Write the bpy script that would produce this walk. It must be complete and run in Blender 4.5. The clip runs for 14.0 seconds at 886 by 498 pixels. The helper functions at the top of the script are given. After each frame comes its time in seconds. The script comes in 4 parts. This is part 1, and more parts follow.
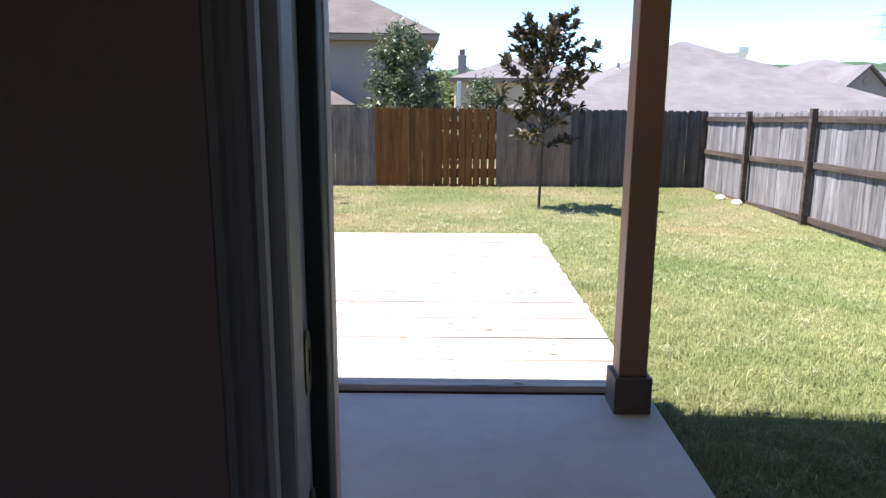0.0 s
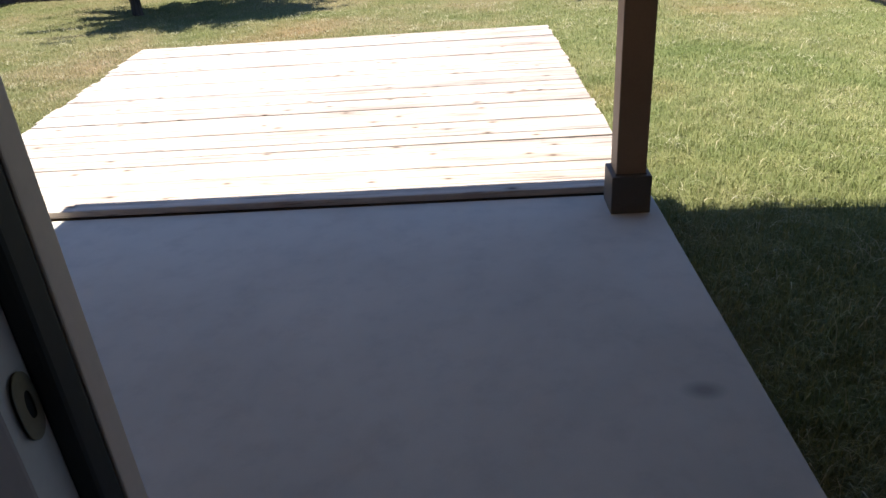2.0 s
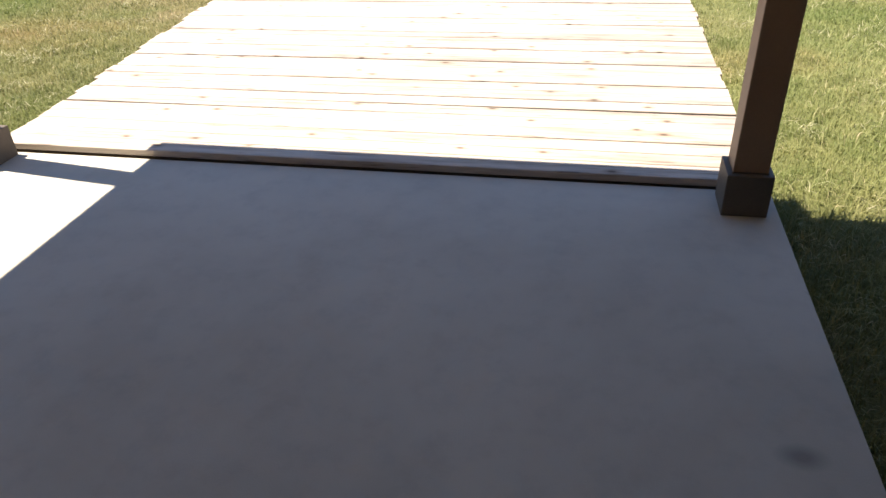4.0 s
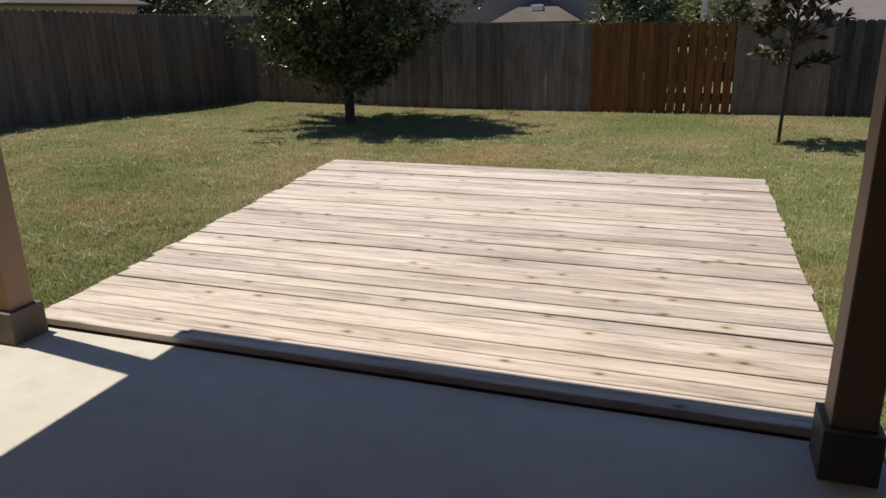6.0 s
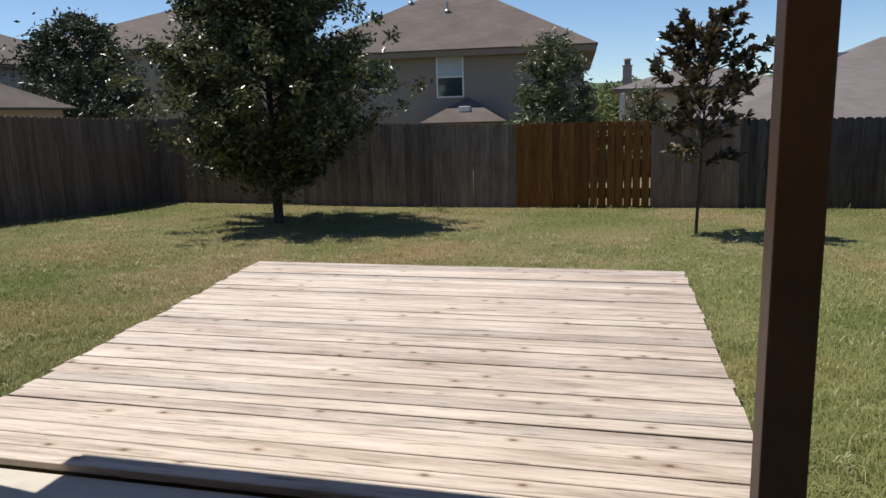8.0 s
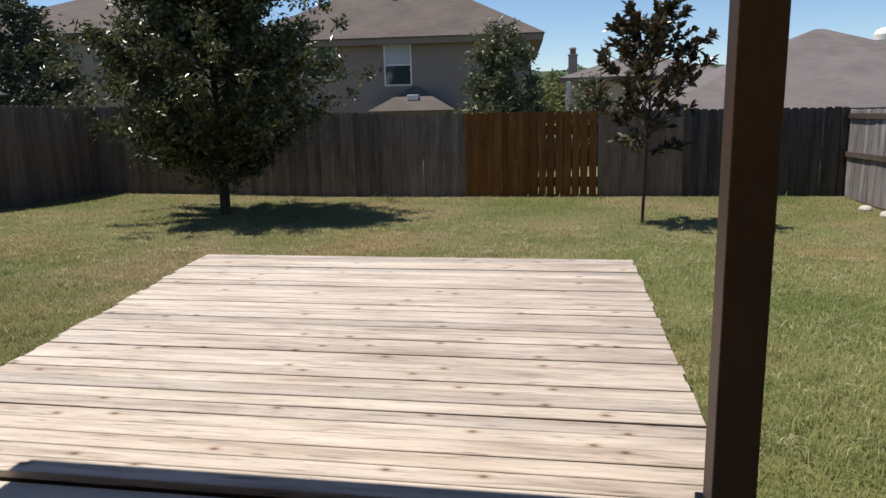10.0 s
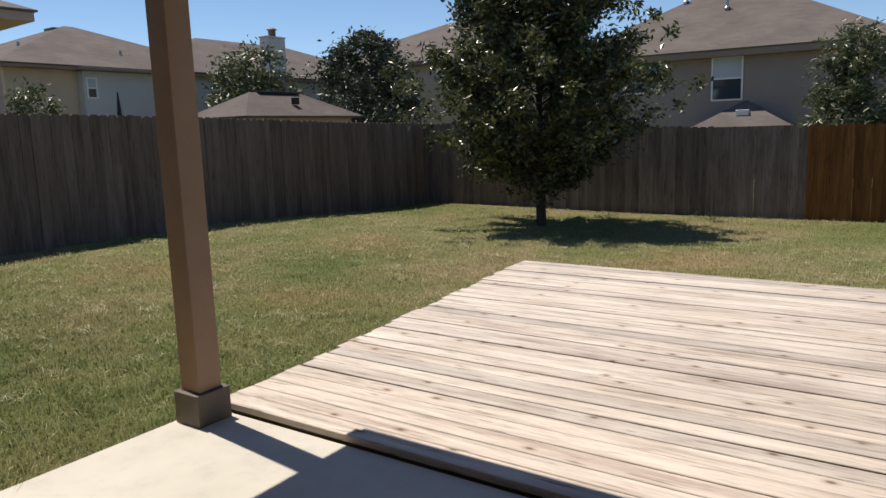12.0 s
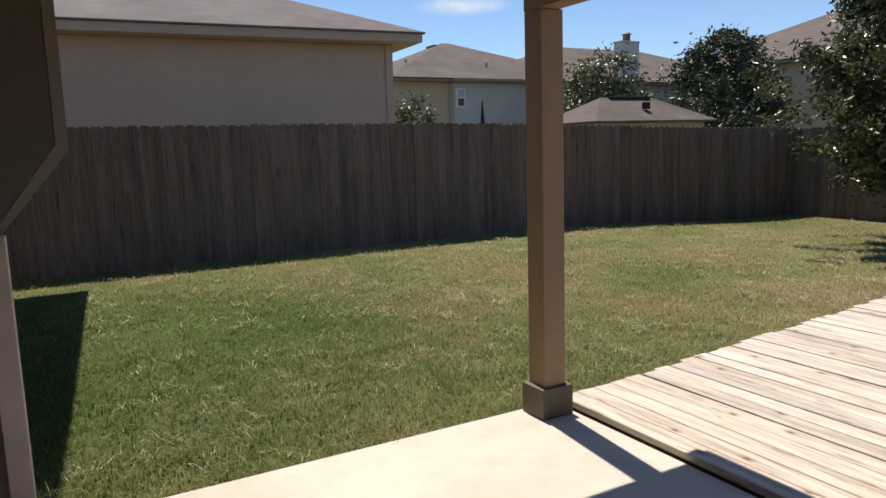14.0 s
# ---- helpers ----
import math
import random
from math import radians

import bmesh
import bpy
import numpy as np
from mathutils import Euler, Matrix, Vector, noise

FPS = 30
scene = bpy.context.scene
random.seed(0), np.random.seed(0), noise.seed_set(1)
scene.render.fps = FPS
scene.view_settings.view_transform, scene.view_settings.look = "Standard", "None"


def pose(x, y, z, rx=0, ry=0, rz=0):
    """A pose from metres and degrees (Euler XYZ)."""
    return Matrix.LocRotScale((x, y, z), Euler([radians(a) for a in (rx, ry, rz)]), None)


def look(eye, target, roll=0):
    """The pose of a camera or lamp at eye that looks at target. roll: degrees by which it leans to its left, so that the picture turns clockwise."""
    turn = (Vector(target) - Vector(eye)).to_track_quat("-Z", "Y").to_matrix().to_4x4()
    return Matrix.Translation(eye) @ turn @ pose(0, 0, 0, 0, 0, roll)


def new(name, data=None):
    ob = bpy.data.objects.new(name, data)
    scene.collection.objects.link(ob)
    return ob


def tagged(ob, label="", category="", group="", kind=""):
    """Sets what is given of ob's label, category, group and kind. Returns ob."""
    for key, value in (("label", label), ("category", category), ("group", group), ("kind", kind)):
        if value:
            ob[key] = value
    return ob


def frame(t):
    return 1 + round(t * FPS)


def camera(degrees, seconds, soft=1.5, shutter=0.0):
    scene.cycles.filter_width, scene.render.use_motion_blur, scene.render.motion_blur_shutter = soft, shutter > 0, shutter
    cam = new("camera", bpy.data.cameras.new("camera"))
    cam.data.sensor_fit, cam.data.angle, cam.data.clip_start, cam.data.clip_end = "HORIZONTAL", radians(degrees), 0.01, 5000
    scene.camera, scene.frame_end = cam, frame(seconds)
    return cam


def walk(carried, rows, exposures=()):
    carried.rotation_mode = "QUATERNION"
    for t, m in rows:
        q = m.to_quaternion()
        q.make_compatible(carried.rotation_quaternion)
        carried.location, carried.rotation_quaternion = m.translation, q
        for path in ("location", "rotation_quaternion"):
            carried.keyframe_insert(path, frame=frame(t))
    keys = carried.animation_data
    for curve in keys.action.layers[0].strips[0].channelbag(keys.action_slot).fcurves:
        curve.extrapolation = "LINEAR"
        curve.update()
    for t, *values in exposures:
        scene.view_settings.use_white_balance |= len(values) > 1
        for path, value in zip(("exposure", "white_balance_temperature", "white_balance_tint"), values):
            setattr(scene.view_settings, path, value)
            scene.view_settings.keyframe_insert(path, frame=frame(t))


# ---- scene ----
cam = camera(63.5, 14.0)
PATH = [
    (0, (0.073, -0.552, 1.642), (0.055, 1.405, 1.229), 0.3),
    (0.5, (0.142, -0.55, 1.632), (0.226, 1.395, 1.172), 0.0),
    (1, (0.207, -0.557, 1.617), (0.323, 1.349, 1.023), -1.0),
    (1.5, (0.272, -0.457, 1.582), (0.282, 1.389, 0.812), -2.7),
    (2, (0.291, -0.339, 1.575), (0.181, 1.435, 0.656), -4.2),
    (2.5, (0.325, -0.235, 1.656), (0.11, 1.429, 0.567), -5.0),
    (4.8, (0.349, 0.169, 1.628), (-0.109, 1.833, 0.616), -1.8),
    (5, (0.358, 0.223, 1.611), (-0.133, 1.917, 0.669), -1.6),
    (5.5, (0.398, 0.378, 1.602), (-0.176, 2.128, 0.823), -1.5),
    (6, (0.426, 0.493, 1.614), (-0.205, 2.287, 0.997), -1.3),
    (6.5, (0.428, 0.555, 1.642), (-0.222, 2.388, 1.178), -1.2),
    (7, (0.477, 0.552, 1.661), (-0.15, 2.413, 1.287), -1.5),
    (7.5, (0.483, 0.563, 1.65), (-0.073, 2.45, 1.292), -1.4),
    (8, (0.506, 0.628, 1.637), (0.027, 2.535, 1.27), -1.6),
    (8.2, (0.507, 0.642, 1.637), (0.06, 2.552, 1.267), -1.6),
    (10.3, (0.454, 0.62, 1.67), (0.118, 2.543, 1.264), -1.4),
    (10.5, (0.45, 0.63, 1.665), (0.035, 2.545, 1.261), -1.5),
    (11, (0.415, 0.614, 1.664), (-0.234, 2.465, 1.276), -1.4),
    (11.5, (0.387, 0.631, 1.645), (-0.496, 2.389, 1.282), -1.2),
    (12, (0.263, 0.766, 1.52), (-0.849, 2.397, 1.199), -1.9),
    (12.5, (0.199, 0.807, 1.478), (-1.115, 2.286, 1.188), -1.9),
    (13, (0.193, 0.813, 1.482), (-1.293, 2.122, 1.207), -1.8),
    (13.5, (0.215, 0.742, 1.537), (-1.405, 1.881, 1.254), -1.4),
    (14, (0.274, 0.653, 1.561), (-1.459, 1.611, 1.28), -1.8),
]
EXPOSURE = [(0.0, 2.0, 5650, 12), (0.4, 1.47, 5650, 12), (1.0, 1.25, 5850, 12), (1.5, 1.28, 5850, 11), (2.0, 1.48, 6050, 10), (2.5, 1.65, 6350, 10), (4.8, 1.45, 6700, 10), (5.1, 1.12, 6700, 10), (5.5, 0.7, 6550, 10),
            (6.0, 0.44, 6400, 10), (6.6, 0.42, 6300, 10), (7.2, 0.5, 6250, 10), (10.5, 0.53, 6300, 10), (12.5, 0.58, 6400, 10), (13.3, 0.67, 6400, 10), (14.0, 0.73, 6450, 10)]
walk(cam, [(t, look(eye, target, roll)) for t, eye, target, roll in PATH], EXPOSURE)

# ---- light ----
SUN_EL, SUN_AZ = 67.0, -83.0
world = bpy.data.worlds.new("sky")
scene.world = world
world.use_nodes = True
wn, wl = world.node_tree.nodes, world.node_tree.links
sky = wn.new("ShaderNodeTexSky")
sky.sky_type = "NISHITA"
sky.sun_disc = False
sky.sun_elevation, sky.sun_rotation = radians(SUN_EL), radians(SUN_AZ)
sky.air_density, sky.dust_density, sky.ozone_density = 0.8, 0.0, 3.6
wl.new(sky.outputs[0], wn["Background"].inputs[0])
wn["Background"].inputs[1].default_value = 0.083
sun = new("sun", bpy.data.lights.new("sun", "SUN"))
sun.data.energy, sun.data.angle, sun.data.color = 4.0, radians(0.5), (1.0, 0.91, 0.78)
ce, se = math.cos(radians(SUN_EL)), math.sin(radians(SUN_EL))
sun.matrix_world = look((30 * math.sin(radians(SUN_AZ)) * ce, 30 * math.cos(radians(SUN_AZ)) * ce, 30 * se), (0, 0, 0))


# ---- materials ----
def shader(name, rough=0.7, metal=0.0, spec=0.4):
    m = bpy.data.materials.new(name)
    m.use_nodes = True
    b = m.node_tree.nodes["Principled BSDF"]
    b.inputs["Roughness"].default_value = rough
    b.inputs["Metallic"].default_value = metal
    b.inputs["Specular IOR Level"].default_value = spec
    return m, m.node_tree.nodes, m.node_tree.links, b


def ramp_node(n, stops):
    r = n.new("ShaderNodeValToRGB")
    while len(r.color_ramp.elements) < len(stops):
        r.color_ramp.elements.new(0.5)
    for e, (p, c) in zip(r.color_ramp.elements, stops):
        e.position, e.color = p, (*c, 1)
    return r


def noise_node(n, l, vec, scale, detail=4.0, rough=0.6, dist=0.0):
    t = n.new("ShaderNodeTexNoise")
    t.inputs["Scale"].default_value, t.inputs["Detail"].default_value = scale, detail
    t.inputs["Roughness"].default_value, t.inputs["Distortion"].default_value = rough, dist
    l.new(vec, t.inputs["Vector"])
    return t


def mixc(n, l, a, b, fac, mode="MIX"):
    x = n.new("ShaderNodeMix")
    x.data_type, x.blend_type = "RGBA", mode
    for sock, v in ((x.inputs[0], fac), (x.inputs[6], a), (x.inputs[7], b)):
        if isinstance(v, (int, float)):
            sock.default_value = v
        elif isinstance(v, tuple):
            sock.default_value = (*v, 1)
        else:
            l.new(v, sock)
    return x.outputs[2]


def bump(n, l, b, height, strength, dist=0.01):
    u = n.new("ShaderNodeBump")
    u.inputs["Strength"].default_value, u.inputs["Distance"].default_value = strength, dist
    l.new(height, u.inputs["Height"])
    l.new(u.outputs[0], b.inputs["Normal"])


def plain(name, c, rough=0.7, fine=60.0, coarse=1.2, amount=0.18, bumpy=0.15, metal=0.0, spec=0.4):
    """Paint, stucco, stone: two scales of mottling and a fine relief."""
    m, n, l, b = shader(name, rough, metal, spec)
    pos = n.new("ShaderNodeNewGeometry").outputs["Position"]
    big, small = noise_node(n, l, pos, coarse, 5), noise_node(n, l, pos, fine, 3)
    dark, light = tuple(v * (1 - amount) for v in c), tuple(min(1, v * (1 + amount)) for v in c)
    r = ramp_node(n, [(0.3, dark), (0.7, light)])
    l.new(big.outputs[0], r.inputs[0])
    r2 = ramp_node(n, [(0.3, (1 - amount * 0.7,) * 3), (0.7, (1, 1, 1))])
    l.new(small.outputs[0], r2.inputs[0])
    l.new(mixc(n, l, r.outputs[0], r2.outputs[0], 1.0, "MULTIPLY"), b.inputs["Base Color"])
    bump(n, l, b, small.outputs[0], bumpy, 0.004)
    return m


def timber(name, stops, along, grain=14.0, rough=0.85, knots=True, vary=0.35, streak=(0.12, 0.1, 0.09), tints=None, worn=False):
    """Weathered timber with its grain along one axis (0, 1 or 2), each piece of its own tone."""
    m, n, l, b = shader(name, rough, 0, 0.2)
    pos = n.new("ShaderNodeNewGeometry").outputs["Position"]
    rnd = n.new("ShaderNodeObjectInfo").outputs["Random"]
    shift = n.new("ShaderNodeVectorMath")
    shift.operation = "MULTIPLY_ADD"
    l.new(rnd, shift.inputs[0])
    shift.inputs[1].default_value = (37.0, 51.0, 23.0)
    l.new(pos, shift.inputs[2])
    mp = n.new("ShaderNodeMapping")
    sc = [1.0, 1.0, 1.0]
    sc[along] = 0.07
    mp.inputs["Scale"].default_value = sc
    l.new(shift.outputs[0], mp.inputs["Vector"])
    g = noise_node(n, l, mp.outputs[0], grain, 6, 0.7, 0.6)
    r = ramp_node(n, stops)
    l.new(g.outputs[0], r.inputs[0])
    col = r.outputs[0]
    crack = noise_node(n, l, mp.outputs[0], grain * 3.0, 3, 0.5, 0.3)
    rc = ramp_node(n, [(0.30, streak), (0.40, (1, 1, 1))])
    l.new(crack.outputs[0], rc.inputs[0])
    col = mixc(n, l, col, rc.outputs[0], 0.55, "MULTIPLY")
    if knots:
        mk = n.new("ShaderNodeMapping")
        ks = [4.6, 4.6, 4.6]
        ks[along] = 2.6
        ks[2 if along == 0 else 1] = 0.05
        mk.inputs["Scale"].default_value = ks
        l.new(shift.outputs[0], mk.inputs["Vector"])
        v = n.new("ShaderNodeTexVoronoi")
        if along == 0:
            v.voronoi_dimensions = "2D"
        v.inputs["Scale"].default_value = 0.6
        l.new(mk.outputs[0], v.inputs["Vector"])
        rk = ramp_node(n, [(0.0, (0.16, 0.12, 0.1)), (0.024, (0.3, 0.25, 0.21)), (0.038, (0.7, 0.64, 0.58)), (0.075, (0.93, 0.9, 0.87)), (0.1, (1, 1, 1))])
        l.new(v.outputs["Distance"], rk.inputs[0])
        col = mixc(n, l, col, rk.outputs[0], 0.85, "MULTIPLY")
    # stains some decimetres wide
    ms = n.new("ShaderNodeMapping")
    ss = [3.2, 3.2, 3.2]
    ss[along] = 0.45
    ms.inputs["Scale"].default_value = ss
    l.new(shift.outputs[0], ms.inputs["Vector"])
    st = noise_node(n, l, ms.outputs[0], 1.7, 5, 0.65)
    rs = ramp_node(n, [(0.34, (0.6, 0.555, 0.53)), (0.44, (0.84, 0.81, 0.79)), (0.56, (1, 1, 1))])
    l.new(st.outputs[0], rs.inputs[0])
    col = mixc(n, l, col, rs.outputs[0], 0.7, "MULTIPLY")
    tone = ramp_node(n, tints or [(0.0, (1 - vary,) * 3), (0.5, (1 - vary * 0.35, 1 - vary * 0.4, 1 - vary * 0.45)), (1.0, (1, 1, 1))])
    l.new(rnd, tone.inputs[0])
    col = mixc(n, l, col, tone.outputs[0], 1.0, "MULTIPLY")
    if worn:
        # greyer where rain and feet have worn it, more so to the east
        mw = n.new("ShaderNodeMapping")
        mw.inputs["Scale"].default_value = (0.5, 1.6, 1.0)
        l.new(pos, mw.inputs["Vector"])
        wear = noise_node(n, l, mw.outputs[0], 1.1, 4, 0.6)
        sx = n.new("ShaderNodeSeparateXYZ")
        l.new(pos, sx.inputs[0])
        sm = n.new("ShaderNodeMath")
        sm.operation = "MULTIPLY_ADD"
        l.new(sx.outputs[0], sm.inputs[0])
        sm.inputs[1].default_value = -0.075
        l.new(wear.outputs[0], sm.inputs[2])
        rw = ramp_node(n, [(0.36, (0.77, 0.75, 0.74)), (0.5, (0.92, 0.91, 0.9)), (0.62, (1, 1, 1))])
        l.new(sm.outputs[0], rw.inputs[0])
        col = mixc(n, l, col, rw.outputs[0], 1.0, "MULTIPLY")
    l.new(col, b.inputs["Base Color"])
    bump(n, l, b, g.outputs[0], 0.5, 0.004)
    return m


def leaf(name, c1, c2, rough=0.45, trans=0.25):
    m, n, l, b = shader(name, rough, 0, 0.48)
    rnd = n.new("ShaderNodeNewGeometry").outputs["Random Per Island"]
    r = ramp_node(n, [(0.0, c1), (1.0, c2)])
    l.new(rnd, r.inputs[0])
    l.new(r.outputs[0], b.inputs["Base Color"])
    tr = n.new("ShaderNodeBsdfTranslucent")
    l.new(r.outputs[0], tr.inputs[0])
    mx = n.new("ShaderNodeMixShader")
    mx.inputs[0].default_value = trans
    l.new(b.outputs[0], mx.inputs[1])
    l.new(tr.outputs[0], mx.inputs[2])
    l.new(mx.outputs[0], n["Material Output"].inputs[0])
    return m


def watered(n, l, pos, col, green, centre, reach):
    """A greener stretch of lawn with a soft uneven edge."""
    d = n.new("ShaderNodeVectorMath")
    d.operation = "DISTANCE"
    l.new(pos, d.inputs[0])
    d.inputs[1].default_value = centre
    wob = noise_node(n, l, pos, 0.7, 3)
    s = n.new("ShaderNodeMath")
    s.operation = "MULTIPLY_ADD"
    l.new(wob.outputs[0], s.inputs[0])
    s.inputs[1].default_value = 3.0
    l.new(d.outputs["Value"], s.inputs[2])
    r = ramp_node(n, [(0.0, (1, 1, 1)), (0.45, (0.6, 0.6, 0.6)), (0.85, (0, 0, 0))])
    k = n.new("ShaderNodeMath")
    k.operation = "MULTIPLY"
    l.new(s.outputs[0], k.inputs[0])
    k.inputs[1].default_value = 1.0 / reach
    l.new(k.outputs[0], r.inputs[0])
    return mixc(n, l, col, green, r.outputs[0])


# dry and green spots of the lawn: colour of the blades, place, size
DRY, LUSH = (0.4, 0.29, 0.14), (0.13, 0.2, 0.04)
LAWN_PATCHES = [(DRY, (-7.0, 5.6, 0), 3.0), (DRY, (-4.8, 5.7, 0), 2.7), (DRY, (-6.5, 8.6, 0), 3.2), (DRY, (-2.3, 9.3, 0), 3.4), (DRY, (1.6, 5.6, 0), 2.5), (DRY, (3.6, 9.5, 0), 3.2),
                (LUSH, (-5.7, 6.9, 0), 3.0), (LUSH, (3.2, 6.8, 0), 3.2)]


def lawn(name):
    m, n, l, b = shader(name, 0.9, 0, 0.15)
    pos = n.new("ShaderNodeNewGeometry").outputs["Position"]
    big, mid, fine = noise_node(n, l, pos, 0.42, 5, 0.6, 0.5), noise_node(n, l, pos, 2.6, 5, 0.7), noise_node(n, l, pos, 45, 4, 0.7)
    r = ramp_node(n, [(0.34, (0.139, 0.155, 0.058)), (0.5, (0.192, 0.182, 0.085)), (0.66, (0.26, 0.205, 0.129))])
    l.new(big.outputs[0], r.inputs[0])
    r2 = ramp_node(n, [(0.3, (0.8, 0.86, 0.72)), (0.7, (1.1, 1.05, 1.08))])
    l.new(mid.outputs[0], r2.inputs[0])
    r3 = ramp_node(n, [(0.3, (0.75, 0.77, 0.72)), (0.65, (1.08, 1.08, 1.08))])
    l.new(fine.outputs[0], r3.inputs[0])
    c = watered(n, l, pos, r.outputs[0], (0.045, 0.088, 0.014), (-5.4, 0.6, 0.0), 7.6)
    c = watered(n, l, pos, c, (0.208, 0.226, 0.095), (3.9, 6.0, 0.0), 8.5)
    for col, at, reach in LAWN_PATCHES:
        c = watered(n, l, pos, c, tuple(v * 0.6 for v in col), at, reach)
    c = mixc(n, l, c, r2.outputs[0], 0.85, "MULTIPLY")
    c = mixc(n, l, c, r3.outputs[0], 0.8, "MULTIPLY")
    l.new(c, b.inputs["Base Color"])
    bump(n, l, b, fine.outputs[0], 0.8, 0.03)
    return m


def blades(name):
    m, n, l, b = shader(name, 0.6, 0, 0.25)
    geo = n.new("ShaderNodeNewGeometry")
    big = noise_node(n, l, geo.outputs["Position"], 0.42, 5, 0.6, 0.5)
    r = ramp_node(n, [(0.34, (0.224, 0.254, 0.09)), (0.5, (0.3, 0.294, 0.132)), (0.66, (0.395, 0.324, 0.178))])
    l.new(big.outputs[0], r.inputs[0])
    r2 = ramp_node(n, [(0.0, (0.66, 0.72, 0.6)), (0.7, (1.06, 1.05, 1.03)), (0.955, (1.2, 1.14, 1.2)), (1.0, (2.4, 2.0, 3.0))])
    l.new(geo.outputs["Random Per Island"], r2.inputs[0])
    base = watered(n, l, geo.outputs["Position"], r.outputs[0], (0.075, 0.15, 0.018), (-5.4, 0.6, 0.0), 7.6)
    base = watered(n, l, geo.outputs["Position"], base, (0.33, 0.362, 0.148), (3.9, 6.0, 0.0), 8.5)
    for col, at, reach in LAWN_PATCHES:
        base = watered(n, l, geo.outputs["Position"], base, col, at, reach)
    mid = noise_node(n, l, geo.outputs["Position"], 3.2, 4, 0.65)
    r3 = ramp_node(n, [(0.35, (0.74, 0.8, 0.7)), (0.65, (1.16, 1.1, 1.12))])
    l.new(mid.outputs[0], r3.inputs[0])
    base = mixc(n, l, base, r3.outputs[0], 1.0, "MULTIPLY")
    tuft = noise_node(n, l, geo.outputs["Position"], 11.0, 4, 0.7)
    r4 = ramp_node(n, [(0.6, (0, 0, 0)), (0.7, (0.8, 0.8, 0.8))])
    l.new(tuft.outputs[0], r4.inputs[0])
    base = mixc(n, l, base, (0.46, 0.42, 0.23), r4.outputs[0])
    l.new(mixc(n, l, base, r2.outputs[0], 1.0, "MULTIPLY"), b.inputs["Base Color"])
    tr = n.new("ShaderNodeBsdfTranslucent")
    l.new(base, tr.inputs[0])
    mx = n.new("ShaderNodeMixShader")
    mx.inputs[0].default_value = 0.35
    l.new(b.outputs[0], mx.inputs[1])
    l.new(tr.outputs[0], mx.inputs[2])
    l.new(mx.outputs[0], n["Material Output"].inputs[0])
    return m


def glass(name):
    m, n, l, b = shader(name, 0.04, 0, 0.8)
    b.inputs["Base Color"].default_value = (0.035, 0.05, 0.06, 1)
    return m


def shingles(name, c):
    m, n, l, b = shader(name, 0.95, 0, 0.15)
    pos = n.new("ShaderNodeNewGeometry").outputs["Position"]
    br = n.new("ShaderNodeTexBrick")
    br.inputs["Scale"].default_value = 1.0
    br.inputs["Brick Width"].default_value, br.inputs["Row Height"].default_value = 0.32, 0.075
    br.inputs["Mortar Size"].default_value = 0.006
    br.inputs["Color1"].default_value = (*[v * 0.93 for v in c], 1)
    br.inputs["Color2"].default_value = (*[v * 1.06 for v in c], 1)
    br.inputs["Mortar"].default_value = (*[v * 0.9 for v in c], 1)
    cb = n.new("ShaderNodeSeparateXYZ")
    l.new(pos, cb.inputs[0])
    sm = n.new("ShaderNodeMath")
    l.new(cb.outputs[0], sm.inputs[0])
    l.new(cb.outputs[1], sm.inputs[1])
    cx = n.new("ShaderNodeCombineXYZ")
    l.new(sm.outputs[0], cx.inputs[0])
    l.new(cb.outputs[2], cx.inputs[1])
    l.new(cx.outputs[0], br.inputs["Vector"])
    big = noise_node(n, l, pos, 0.8, 5)
    r = ramp_node(n, [(0.3, (0.8, 0.8, 0.8)), (0.7, (1.1, 1.1, 1.1))])
    l.new(big.outputs[0], r.inputs[0])
    l.new(mixc(n, l, br.outputs[0], r.outputs[0], 1.0, "MULTIPLY"), b.inputs["Base Color"])
    return m


def slab_mat(name):
    m, n, l, b = shader(name, 0.8, 0, 0.25)
    pos = n.new("ShaderNodeNewGeometry").outputs["Position"]
    big, mid, fine = noise_node(n, l, pos, 0.9, 5, 0.6, 0.4), noise_node(n, l, pos, 6, 5, 0.65), noise_node(n, l, pos, 170, 3)
    r = ramp_node(n, [(0.3, (0.455, 0.424, 0.365)), (0.5, (0.52, 0.487, 0.425)), (0.7, (0.565, 0.53, 0.462))])
    l.new(big.outputs[0], r.inputs[0])
    r2 = ramp_node(n, [(0.3, (0.88, 0.88, 0.885)), (0.5, (1, 1, 1)), (0.7, (1.03, 1.03, 1.02))])
    l.new(mid.outputs[0], r2.inputs[0])
    c = mixc(n, l, r.outputs[0], r2.outputs[0], 0.8, "MULTIPLY")
    # one oval stain near the door
    d = n.new("ShaderNodeVectorMath")
    d.operation = "DISTANCE"
    sq = n.new("ShaderNodeVectorMath")
    sq.operation = "MULTIPLY"
    sq.inputs[1].default_value = (1.0, 1.5, 1.0)
    l.new(pos, sq.inputs[0])
    l.new(sq.outputs[0], d.inputs[0])
    d.inputs[1].default_value = (1.01, 1.59 * 1.5, 0.0)
    r3 = ramp_node(n, [(0.02, (0.6, 0.6, 0.61)), (0.085, (1, 1, 1))])
    l.new(d.outputs["Value"], r3.inputs[0])
    c = mixc(n, l, c, r3.outputs[0], 1.0, "MULTIPLY")
    l.new(c, b.inputs["Base Color"])
    bump(n, l, b, fine.outputs[0], 0.25, 0.003)
    return m


